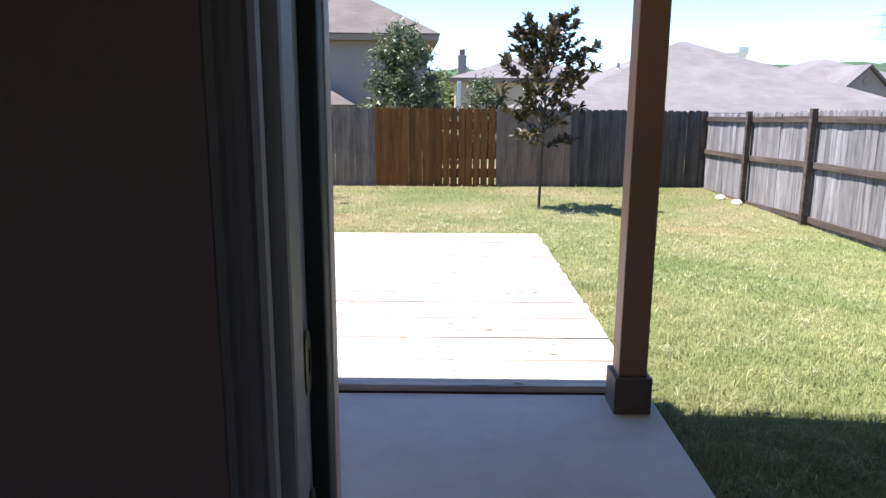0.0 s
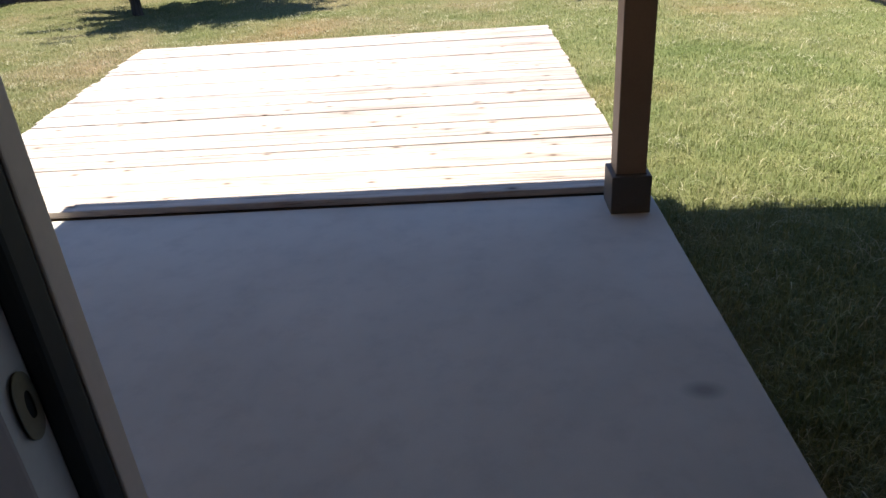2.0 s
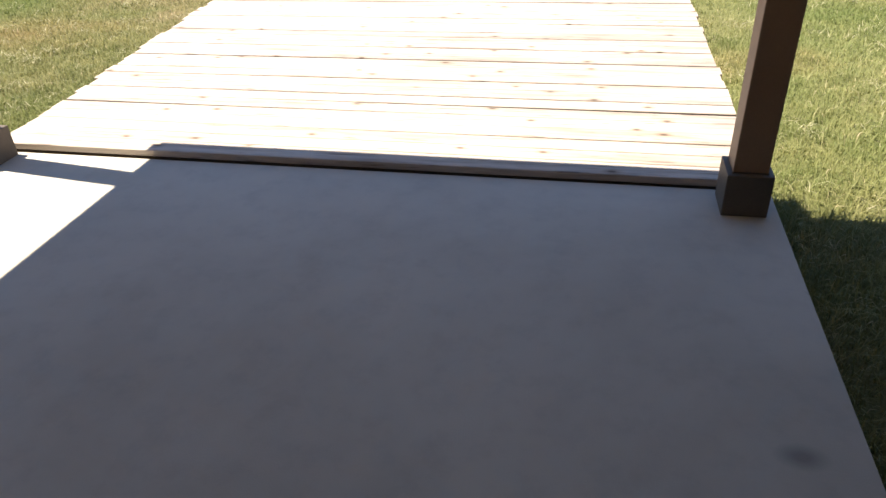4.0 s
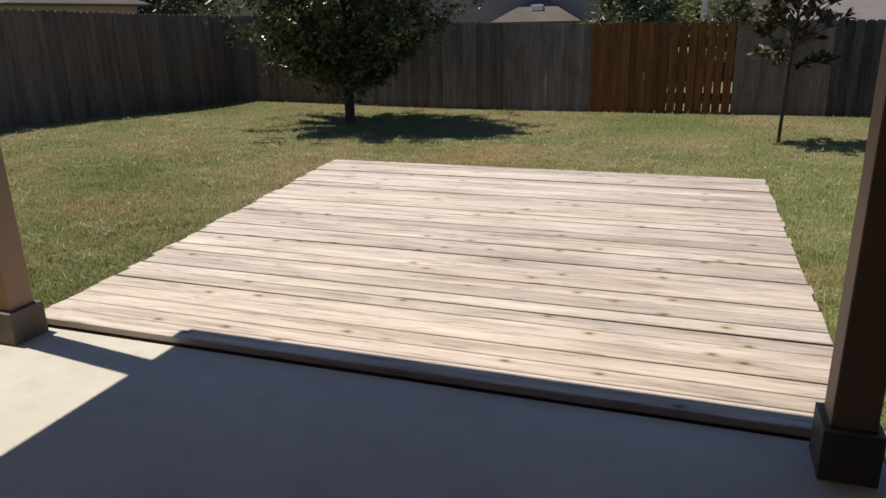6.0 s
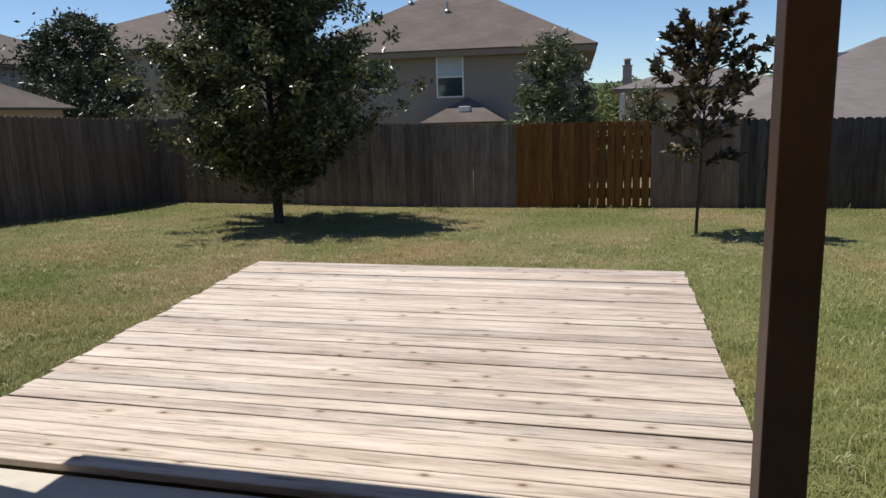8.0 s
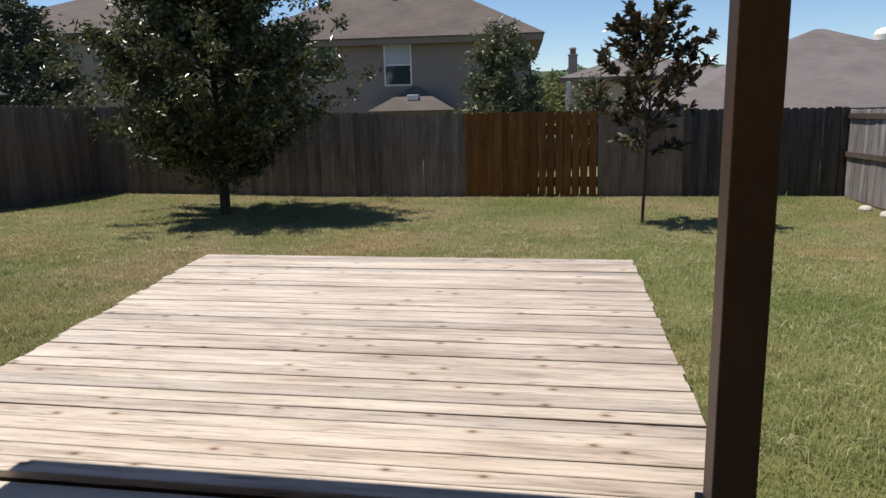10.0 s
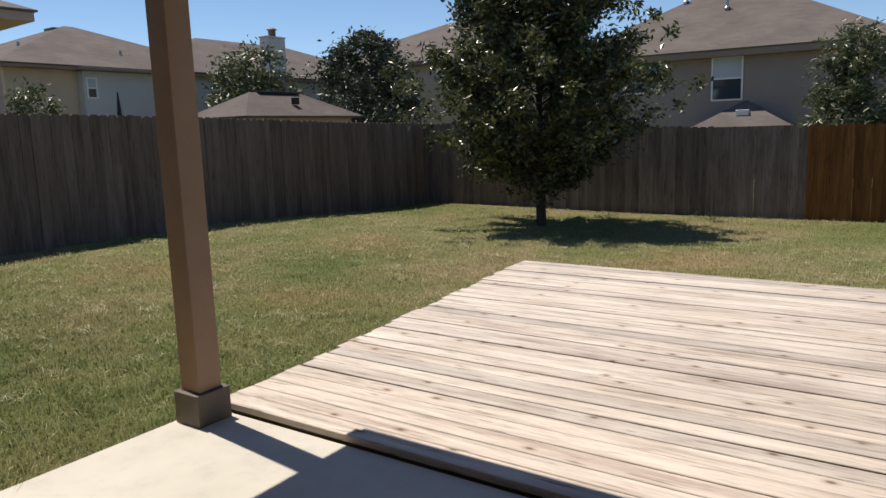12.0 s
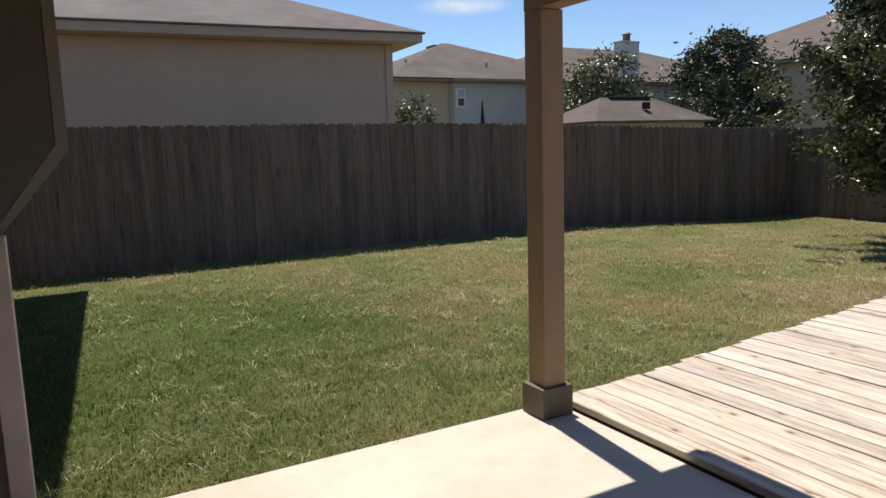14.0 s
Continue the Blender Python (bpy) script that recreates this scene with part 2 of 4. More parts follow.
M_CONC = slab_mat("concrete")
M_DECK = timber("deck_timber", [(0.28, (0.33, 0.285, 0.252)), (0.45, (0.525, 0.47, 0.42)), (0.72, (0.7, 0.64, 0.575))], 0, 20.0, 0.85, True, 0.34,
                tints=[(0.0, (0.78, 0.77, 0.77)), (0.25, (0.93, 0.91, 0.9)), (0.6, (1.0, 0.958, 0.915)), (1.0, (1.05, 1.035, 1.01))], worn=True)
M_JOIST = timber("joist_timber", [(0.3, (0.12, 0.09, 0.06)), (0.7, (0.22, 0.16, 0.11))], 0, 11.0)
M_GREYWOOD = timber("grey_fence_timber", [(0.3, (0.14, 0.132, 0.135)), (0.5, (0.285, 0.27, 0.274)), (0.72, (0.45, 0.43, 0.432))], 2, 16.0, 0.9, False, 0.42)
# shade of the west and back fences is put into this darker timber
M_SHADEWOOD = timber("shaded_fence_timber", [(0.3, (0.15, 0.112, 0.09)), (0.5, (0.212, 0.163, 0.132)), (0.72, (0.27, 0.212, 0.175))], 2, 16.0, 0.9, False, 0.3)
M_NEWWOOD = timber("cedar_fence_timber", [(0.3, (0.135, 0.056, 0.018)), (0.5, (0.22, 0.096, 0.029)), (0.72, (0.31, 0.142, 0.046))], 2, 16.0, 0.8, True, 0.35)
M_MIDWOOD = timber("weathered_fence_timber", [(0.3, (0.155, 0.128, 0.11)), (0.5, (0.24, 0.2, 0.175)), (0.72, (0.34, 0.29, 0.255))], 2, 16.0, 0.9, False, 0.4)
M_BLACKWOOD = timber("blackish_fence_timber", [(0.3, (0.05, 0.045, 0.042)), (0.5, (0.095, 0.085, 0.08)), (0.72, (0.15, 0.135, 0.125))], 2, 16.0, 0.9, False, 0.4)
M_RAIL = timber("rail_timber", [(0.3, (0.055, 0.042, 0.036)), (0.7, (0.15, 0.12, 0.1))], 1, 16.0, 0.9, False, 0.2)
M_POSTPAINT = plain("porch_post_paint", (0.335, 0.215, 0.128), 0.55, 90, 2.0, 0.12, 0.08)
M_BLOCK = plain("post_base_paint", (0.15, 0.12, 0.09), 0.6, 90, 3.0, 0.2, 0.15)
M_TANTRIM = plain("tan_trim_paint", (0.64, 0.51, 0.44), 0.5, 80, 3.0, 0.1, 0.05)
M_BAY = plain("bay_panel_paint", (0.15, 0.122, 0.096), 0.7, 40, 1.5, 0.12, 0.15)
M_TAUPE = plain("taupe_trim_paint", (0.27, 0.225, 0.19), 0.6, 60, 2.0, 0.1, 0.06)
M_BROWNWALL = plain("brown_wall_paint", (0.17, 0.12, 0.085), 0.7, 40, 1.5, 0.12, 0.15)
M_INNER = plain("inner_wall_paint", (0.29, 0.19, 0.18), 0.7, 60, 1.5, 0.15, 0.1)
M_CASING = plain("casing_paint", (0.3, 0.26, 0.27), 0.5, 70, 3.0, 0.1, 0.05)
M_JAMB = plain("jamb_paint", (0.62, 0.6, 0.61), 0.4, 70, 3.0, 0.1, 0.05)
M_BLACK = plain("black_rubber", (0.015, 0.013, 0.014), 0.6, 70, 3.0, 0.1, 0.05)
M_BRASS = plain("tarnished_brass", (0.36, 0.32, 0.27), 0.4, 60, 8.0, 0.25, 0.1, 0.9)
M_FLOORIN = plain("inner_floor_tile", (0.2, 0.15, 0.12), 0.5, 40, 2.0, 0.15, 0.1)
M_CEIL = plain("ceiling_paint", (0.45, 0.36, 0.28), 0.8, 60, 1.5, 0.08, 0.1)
M_LAWN = lawn("lawn")
M_BLADE = blades("grass_blade")
M_STRAW = leaf("straw_blade", (0.34, 0.31, 0.16), (0.62, 0.58, 0.38), 0.6, 0.3)
M_STUCCO = plain("beige_stucco", (0.275, 0.23, 0.202), 0.9, 30, 0.7, 0.07, 0.2)
M_SIDING = plain("tan_siding", (0.49, 0.375, 0.3), 0.8, 30, 0.6, 0.06, 0.1)
M_CREAM = plain("cream_stucco", (0.52, 0.42, 0.3), 0.9, 30, 0.7, 0.07, 0.2)
M_CHIM = plain("pale_grey_stucco", (0.66, 0.6, 0.54), 0.9, 30, 0.7, 0.07, 0.2)
M_PALE = plain("pale_blue_siding", (0.47, 0.485, 0.48), 0.8, 30, 0.7, 0.07, 0.1)
M_FASCIA = plain("fascia_paint", (0.24, 0.185, 0.14), 0.6, 40, 1.0, 0.1, 0.05)
M_WHITE = plain("white_paint", (0.75, 0.74, 0.72), 0.5, 40, 1.0, 0.06, 0.05)
M_ROOF = shingles("brown_shingles", (0.135, 0.114, 0.104))
M_ROOFG = shingles("grey_shingles", (0.172, 0.153, 0.15))
M_GLASS = glass("window_glass")
M_BLIND = plain("window_blind", (0.42, 0.46, 0.5), 0.6, 40, 1.0, 0.08, 0.05)
M_TEAL = plain("green_curtain", (0.08, 0.14, 0.13), 0.7, 40, 2.0, 0.15, 0.05)
M_BARK = timber("bark", [(0.3, (0.045, 0.035, 0.028)), (0.7, (0.13, 0.105, 0.085))], 2, 24.0, 0.95, False, 0.1)
M_LEAF = leaf("dark_leaf", (0.011, 0.016, 0.006), (0.185, 0.195, 0.075), 0.33, 0.16)
M_LEAF2 = leaf("olive_leaf", (0.045, 0.062, 0.026), (0.17, 0.185, 0.09), 0.4, 0.22)
M_LEAF3 = leaf("magnolia_leaf", (0.028, 0.038, 0.02), (0.13, 0.092, 0.05), 0.28, 0.12)
M_LEAF4 = leaf("bush_leaf", (0.022, 0.031, 0.017), (0.085, 0.1, 0.052), 0.45, 0.15)
M_LEAF5 = leaf("scrub_leaf", (0.06, 0.085, 0.025), (0.2, 0.21, 0.07), 0.6, 0.25)
M_HILL = plain("wooded_hill", (0.05, 0.078, 0.03), 0.95, 0.5, 0.05, 0.35, 0.0)
M_METAL = plain("grey_metal", (0.3, 0.3, 0.3), 0.4, 40, 2.0, 0.1, 0.05, 0.8)


# ---- building blocks ----
def box(bm, x0, y0, z0, x1, y1, z1, chamfer=0.0):
    r = bmesh.ops.create_cube(bm, size=1.0)
    for v in r["verts"]:
        v.co = Vector(((x0 + x1) / 2 + v.co.x * (x1 - x0), (y0 + y1) / 2 + v.co.y * (y1 - y0), (z0 + z1) / 2 + v.co.z * (z1 - z0)))
    if chamfer:
        es = {e for v in r["verts"] for e in v.link_edges}
        bmesh.ops.bevel(bm, geom=list(es), offset=chamfer, segments=2, affect="EDGES", profile=0.6)


def mesh_of(name, bm, material):
    me = bpy.data.meshes.new(name)
    bmesh.ops.recalc_face_normals(bm, faces=bm.faces[:])
    bm.to_mesh(me)
    bm.free()
    me.materials.append(material)
    return me


def part(name, bm, material, parent, label=""):
    ob = new(name, mesh_of(name, bm, material))
    ob.parent = parent
    if parent is not None:
        ob.matrix_parent_inverse = parent.matrix_world.inverted()
    return tagged(ob, label)


def boxes(name, material, parent, *dims, chamfer=0.004, label=""):
    bm = bmesh.new()
    for d in dims:
        box(bm, *d, chamfer=chamfer)
    return part(name, bm, material, parent, label)


def empty(name, x=0, y=0, z=0):
    ob = new(name)
    ob.empty_display_size = 0.1
    ob.location = (x, y, z)
    bpy.context.view_layer.update()
    return ob


def prism(bm, pts, axis, a, b):
    """A polygon in the plane across one axis (its two other coordinates in order), drawn out from a to b along that axis."""
    def put(p, v):
        c = list(p)
        c.insert(axis, v)
        return bm.verts.new(c)
    lo, hi = [put(p, a) for p in pts], [put(p, b) for p in pts]
    bm.faces.new(lo)
    bm.faces.new(hi[::-1])
    k = len(pts)
    for i in range(k):
        bm.faces.new((lo[i], hi[i], hi[(i + 1) % k], lo[(i + 1) % k]))


def soft(v):
    v = min(1.0, max(0.0, v))
    return v * v * (3 - 2 * v)


def level(x, y):
    """Height of the lawn: it falls a little towards the far and the eastern fence and rises to the west."""
    fall = 0.12 * (1 - (1 - soft((x - 1.5) / 3.5)) * (1 - soft((y - 8) / 6.8)))
    return -0.08 - fall + 0.2 * soft((-3.5 - x) / 5.5) * (1 - 0.6 * soft((y - 8) / 6))


# ---- ground, slab ----
def ground():
    xs = [-3000, -400, -120, -60, -35, -24, -17] + [-13 + 0.5 * i for i in range(45)] + [12, 17, 25, 40, 80, 300, 3000]
    ys = [-3000, -300, -60, -20, -8] + [-4 + 0.5 * i for i in range(42)] + [19, 23, 30, 45, 80, 200, 600, 3000]
    vs = [(x, y, level(x, y) + 0.012 * noise.noise((x * 0.9, y * 0.9, 3)) - 0.02) for y in ys for x in xs]
    k = len(xs)
    fs = [(j * k + i, j * k + i + 1, (j + 1) * k + i + 1, (j + 1) * k + i) for j in range(len(ys) - 1) for i in range(k - 1)]
    me = bpy.data.meshes.new("ground")
    me.from_pydata(vs, [], fs)
    me.materials.append(M_LAWN)
    for p in me.polygons:
        p.use_smooth = True
    tagged(new("ground", me), "mown green lawn with dry straw-coloured patches", "lawn", kind="structure")


ground()
tagged(boxes("patio_slab", M_CONC, None, (-3.1, 0.1215, -0.2, 1.207, 3.258, 0.0), chamfer=0.008), "smooth grey concrete patio slab with a dark stain", "patio", kind="structure")

# ---- the house with its covered patio ----
DX0, DX1 = -0.043, 0.683   # clear door opening
tagged(boxes("wall_south", M_BROWNWALL, None, (-3.109, 0.004, -0.3, DX0 - 0.05, 0.12, 2.75), (DX1 + 0.03, 0.004, -0.3, 6.0, 0.12, 2.75), (DX0 - 0.05, 0.004, 2.08, DX1 + 0.03, 0.12, 2.75), chamfer=0),
       "brown painted outer wall with the back door opening", "wall", kind="structure")
# unseen opening in the back wall is added to let fill light in
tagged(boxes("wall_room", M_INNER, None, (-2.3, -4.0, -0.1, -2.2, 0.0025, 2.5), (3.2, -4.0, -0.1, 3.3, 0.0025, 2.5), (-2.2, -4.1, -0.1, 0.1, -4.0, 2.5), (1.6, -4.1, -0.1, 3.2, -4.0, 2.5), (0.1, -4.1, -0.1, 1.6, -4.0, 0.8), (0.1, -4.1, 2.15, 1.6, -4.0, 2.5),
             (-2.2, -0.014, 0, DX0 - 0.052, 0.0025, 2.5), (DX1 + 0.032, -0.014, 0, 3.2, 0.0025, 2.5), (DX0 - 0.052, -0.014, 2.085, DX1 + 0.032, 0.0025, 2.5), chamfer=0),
       "dark brown painted walls of the room with an added unseen light opening", "wall", kind="structure")
tagged(boxes("floor_room", M_FLOORIN, None, (-2.3, -4.1, -0.12, 3.3, 0.0, 0.005), chamfer=0), "dark tiled floor of the unlit room", "floor", kind="structure")
tagged(boxes("ceiling_room", M_CEIL, None, (-2.3, -4.1, 2.5, 3.3, 0.0025, 2.6), chamfer=0), "plain painted ceiling of the unlit room", "ceiling", kind="structure")


def door_frame():
    d = tagged(empty("door_frame", (DX0 + DX1) / 2, 0.042, 0.0), "painted back door frame with strike plates and dark seal", "door frame", kind="structure")
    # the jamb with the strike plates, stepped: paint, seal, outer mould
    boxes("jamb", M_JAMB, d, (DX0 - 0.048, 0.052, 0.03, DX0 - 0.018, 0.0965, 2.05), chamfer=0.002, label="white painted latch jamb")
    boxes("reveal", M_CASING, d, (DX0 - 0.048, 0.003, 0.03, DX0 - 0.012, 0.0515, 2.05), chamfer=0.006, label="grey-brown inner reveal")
    boxes("seal", M_BLACK, d, (DX0 - 0.048, 0.097, 0.03, DX0 - 0.001, 0.1285, 2.05), chamfer=0.005, label="black rubber weather seal")
    boxes("mould", M_TANTRIM, d, (DX0 - 0.075, 0.1295, 0.0, DX0, 0.158, 2.09), chamfer=0.002, label="tan outer door mould")
    boxes("jamb", M_TANTRIM, d, (DX1, 0.003, 0.03, DX1 + 0.028, 0.121, 2.05), chamfer=0.002, label="tan painted hinge jamb")
    boxes("mould", M_TANTRIM, d, (DX1, 0.1225, 0.0, DX1 + 0.055, 0.154, 2.09), chamfer=0.004, label="tan outer door mould")
    boxes("head", M_TANTRIM, d, (DX0 - 0.048, 0.003, 2.051, DX1 + 0.028, 0.1215, 2.079), chamfer=0.003)
    boxes("threshold", M_METAL, d, (DX0 - 0.048, 0.001, -0.02, DX1 + 0.028, 0.121, 0.028), chamfer=0.006, label="worn metal threshold")
    # inner casing with a stepped profile
    for s, e in ((-1, DX0 - 0.022), (1, DX1 + 0.005)):
        bm = bmesh.new()
        prof = [(0, -0.0145), (0, -0.028), (0.006, -0.034), (0.014, -0.029), (0.024, -0.035), (0.038, -0.03), (0.05, -0.021), (0.058, -0.026), (0.066, -0.0145)]
        prism(bm, [(e + s * a * 0.66, b) for a, b in prof], 2, 0.006, 2.1)
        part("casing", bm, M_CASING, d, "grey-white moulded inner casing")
    # two strike plates: a plate with a rounded outline and its hole
    for z in (1.4, 1.24):
        bm = bmesh.new()
        ring = [(0.079 + 0.013 * math.cos(a), z + 0.031 * math.copysign(abs(math.sin(a)) ** 0.7, math.sin(a))) for a in [i * math.tau / 20 for i in range(20)]]
        hole = [(0.081 + 0.005 * math.cos(i * math.tau / 20), z + 0.013 * math.sin(i * math.tau / 20)) for i in range(20)]
        for x in (DX0 - 0.0168, DX0 - 0.0145):
            o, h = [bm.verts.new((x, *p)) for p in ring], [bm.verts.new((x, *p)) for p in hole]
            for i in range(20):
                j = (i + 1) % 20
                bm.faces.new((o[i], o[j], h[j], h[i]))
        pl = part("strike_plate", bm, M_BRASS, d, "tarnished brass strike plate")
        # black block puts the shade inside the hole into colour
        boxes("hole_shade", M_BLACK, pl, (DX0 - 0.0174, 0.0755, z - 0.014, DX0 - 0.0164, 0.0865, z + 0.014), chamfer=0)
    return d


door_frame()


def porch_roof():
    r = tagged(empty("porch_roof", 0.6, 2.0, 2.45), "brown porch roof with fascia over the patio", "porch roof", kind="structure")
    boxes("soffit", M_CEIL, r, (-3.05, 0.122, 2.46, 0.2, 3.439, 2.5), (0.2005, 0.122, 2.46, 5.96, 3.269, 2.5), chamfer=0)
    boxes("fascia", M_FASCIA, r, (-3.09, 3.44, 2.45, 0.2, 3.479, 2.65))
    boxes("fascia", M_FASCIA, r, (0.201, 3.27, 2.45, 6.0, 3.309, 2.65))
    boxes("fascia", M_FASCIA, r, (-3.09, 0.122, 2.45, -3.051, 3.439, 2.65))
    boxes("beam", M_POSTPAINT, r, (-3.05, 3.04, 2.28, 1.12, 3.18, 2.459), chamfer=0.006)
    bm = bmesh.new()
    # east length is added unseen, set back to place the lawn's shadow edge
    for front, x0, x1 in ((3.515, -3.14, 0.2), (3.345, 0.2005, 6.05)):
        prism(bm, [(front, 2.652), (front, 2.68), (-0.6, 4.2), (-4.7, 2.75), (-4.7, 2.72), (-0.6, 4.16)], 0, x0, x1)
    part("roof_cover", bm, M_ROOF, r, "brown asphalt shingles")
    return r


porch_roof()


def porch_post(x0, x1, y0, y1, h, label):
    """A square timber post on a boxed base, up to the beam."""
    cx, cy = (x0 + x1) / 2, (y0 + y1) / 2
    p = tagged(empty("porch_post", cx, cy, 0), label, "post", "porch posts", "object")
    boxes("base", M_BLOCK, p, (x0, y0, 0.0, x1, y1, h), chamfer=0.006, label="dark brown boxed base")
    boxes("shaft", M_POSTPAINT, p, (cx - 0.075, cy - 0.075, h - 0.002, cx + 0.075, cy + 0.075, 2.279), chamfer=0.006, label="tan-brown painted square shaft")
    boxes("seam", M_BLOCK, p, (cx - 0.078, cy - 0.078, h + 0.0005, cx + 0.078, cy + 0.078, h + 0.006), chamfer=0.001)
    return p


porch_post(0.95, 1.148, 3.0, 3.21, 0.2, "brown square porch post on the patio corner beside the lawn")
porch_post(-3.075, -2.872, 3.01, 3.225, 0.18, "sunlit brown square porch post on the patio corner")


def wing():
    """The part of the house west of the patio: wall, trim, a boxed bay and an unseen eave that shades the lawn."""
    w = tagged(empty("wall_wing", -5.5, 0.5, 0), "tan and brown house wing with a boxed bay", "wall", kind="structure")
    boxes("siding", M_TANTRIM, w, (-4.7, -4.0, -0.3, -3.11, 0.41, 2.6), chamfer=0.004)
    boxes("siding", M_TANTRIM, w, (-8.5, -4.0, -0.3, -4.701, 0.1, 3.9), chamfer=0.004)
    boxes("corner_board", M_TANTRIM, w, (-3.17, 0.4115, -0.2, -3.05, 0.5, 1.26), chamfer=0.004)
    bm = bmesh.new()
    prism(bm, [(0.412, 1.25), (0.712, 1.625), (0.712, 2.449), (0.412, 2.449)], 0, -4.03, -3.095)
    part("bay", bm, M_BAY, w, "dark brown boxed bay with a sloping underside")
    bm = bmesh.new()
    prism(bm, [(0.412, 1.21), (0.425, 1.19), (0.76, 1.597), (0.76, 2.448), (0.7135, 2.448), (0.7135, 1.623)], 0, -4.08, -3.092)
    part("bay_trim", bm, M_TAUPE, w, "brown trim board")
    # eave and upper roof: out of view, height and skew set by their lawn shadow
    bm = bmesh.new()
    prism(bm, [(-10.07, 0.102), (-5.27, 0.102), (-5.27, 0.79), (-10.07, 1.18)], 2, 3.75, 3.85)
    part("eave", bm, M_FASCIA, w, "unseen brown eave raised and skewed to shade the lawn")
    bm = bmesh.new()
    prism(bm, [(0.78, 3.852), (0.78, 3.89), (-2.0, 5.2), (-4.4, 3.95), (-4.4, 3.91), (-2.0, 5.15)], 0, -10.07, -5.27)
    prism(bm, [(0.72, 2.602), (0.72, 2.63), (-2.0, 4.1), (-4.4, 2.65), (-4.4, 2.61), (-2.0, 4.05)], 0, -4.699, -3.155)
    part("roof_cover", bm, M_ROOF, w, "brown asphalt shingles")
    return w


wing()


# ---- the yard fences ----
def picket_mesh(name, w, h, material, seed):
    """A dog-eared picket, its foot at the origin, slightly uneven."""
    rng = random.Random(seed)
    bm = bmesh.new()
    e, a = w / 2, rng.uniform(0.022, 0.034)
    pts = [(-e, 0), (e, 0), (e + rng.uniform(-0.002, 0.002), h - a), (e - 0.03, h), (-e + 0.03, h), (-e + rng.uniform(-0.002, 0.002), h - a)]
    prism(bm, pts, 1, -0.008, 0.008)
    return mesh_of(name, bm, material)


def fence(label, run, materials, pitch, height, top, behind, seed):
    """run: (fixed axis, its value, from, to); top(s): height of the top along the run; behind: the side of rails and posts, +1 or -1 along the fixed axis."""
    axis, at, a, b = run
    rng = random.Random(seed)
    mid = (at, (a + b) / 2) if axis == 0 else ((a + b) / 2, at)
    f = tagged(empty("fence", *mid, top((a + b) / 2) - height), label, "fence", "yard fences", "object")
    meshes = {m: [picket_mesh("picket", w, height, m, seed * 10 + i) for i, w in enumerate((0.143, 0.145, 0.1415, 0.146))] for m, _, _ in materials}
    s, k = a + pitch / 2, 0
    while s < b:
        m, gap = next((m, g) for m, end, g in materials if s < end)
        ob = new("picket", rng.choice(meshes[m]))
        off = rng.uniform(-0.004, 0.004)
        z = top(s) - height + rng.uniform(-0.007, 0.007)
        turn = (90 if axis == 0 else 0) + rng.uniform(-1.2, 1.2)
        xy = (at + off, s) if axis == 0 else (s, at + off)
        ob.parent = f
        ob.matrix_parent_inverse = f.matrix_world.inverted()
        ob.matrix_basis = pose(xy[0], xy[1], z, rng.uniform(-0.3, 0.3), rng.uniform(-0.22, 0.22), turn)
        s += pitch + gap(s, rng)
    # rails and posts
    n = max(1, round((b - a) / 2.42))
    for i in range(n):
        s0, s1 = a + (b - a) * i / n, a + (b - a) * (i + 1) / n
        for rel in (height - 0.12, height - 0.80, 0.24):
            z0, z1 = top(s0) - height + rel, top(s1) - height + rel
            bm = bmesh.new()
            lo, hi = sorted((at + behind * 0.012, at + behind * 0.05))
            vs = []
            for s_, z_ in ((s0, z0), (s1, z1)):
                for p, q in ((lo, -0.045), (hi, -0.045), (hi, 0.045), (lo, 0.045)):
                    vs.append(bm.verts.new((p, s_, z_ + q) if axis == 0 else (s_, p, z_ + q)))
            for q in ((0, 1, 2, 3), (7, 6, 5, 4), (0, 4, 5, 1), (1, 5, 6, 2), (2, 6, 7, 3), (3, 7, 4, 0)):
                bm.faces.new([vs[t] for t in q])
            part("rail", bm, M_RAIL, f)
    for i in range(n + 1):
        s_ = a + (b - a) * i / n
        lo, hi = sorted((at + behind * 0.051, at + behind * 0.14))
        z1 = top(s_) + (0.03 if axis == 0 and at > 0 else -0.04)
        z0 = top(s_) - height - 0.25
        boxes("post", M_RAIL, f, (lo, s_ - 0.045, z0, hi, s_ + 0.045, z1) if axis == 0 else (s_ - 0.045, lo, z0, s_ + 0.045, hi, z1), chamfer=0.005)
    return f


def tight(s, rng):
    return rng.choice((0.0, 0.0, 0.0, 0.001, 0.002))


def gate_gap(s, rng):
    return rng.choice((0.0, 0.001)) if s < -0.25 else rng.choice((0.014, 0.02, 0.025))


LF, BF, RF = -9.8, 14.85, 5.38
fence("tall weathered grey-brown picket fence in shade", (0, LF, -6.0, BF + 0.12), [(M_SHADEWOOD, 99, tight)], 0.141, 2.1, lambda s: 1.955 - 0.185 * soft((s - 5) / 9.8), -1, 3)
back_fence = fence("grey picket fence with a newer orange cedar section", (1, BF, LF - 0.05, RF + 0.1), [(M_SHADEWOOD, -7, tight), (M_MIDWOOD, -1.5, tight), (M_NEWWOOD, 1.0, gate_gap), (M_SHADEWOOD, 2.7, tight), (M_BLACKWOOD, 99, tight)], 0.143, 1.9,
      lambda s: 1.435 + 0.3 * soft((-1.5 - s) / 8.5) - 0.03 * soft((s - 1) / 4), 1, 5)
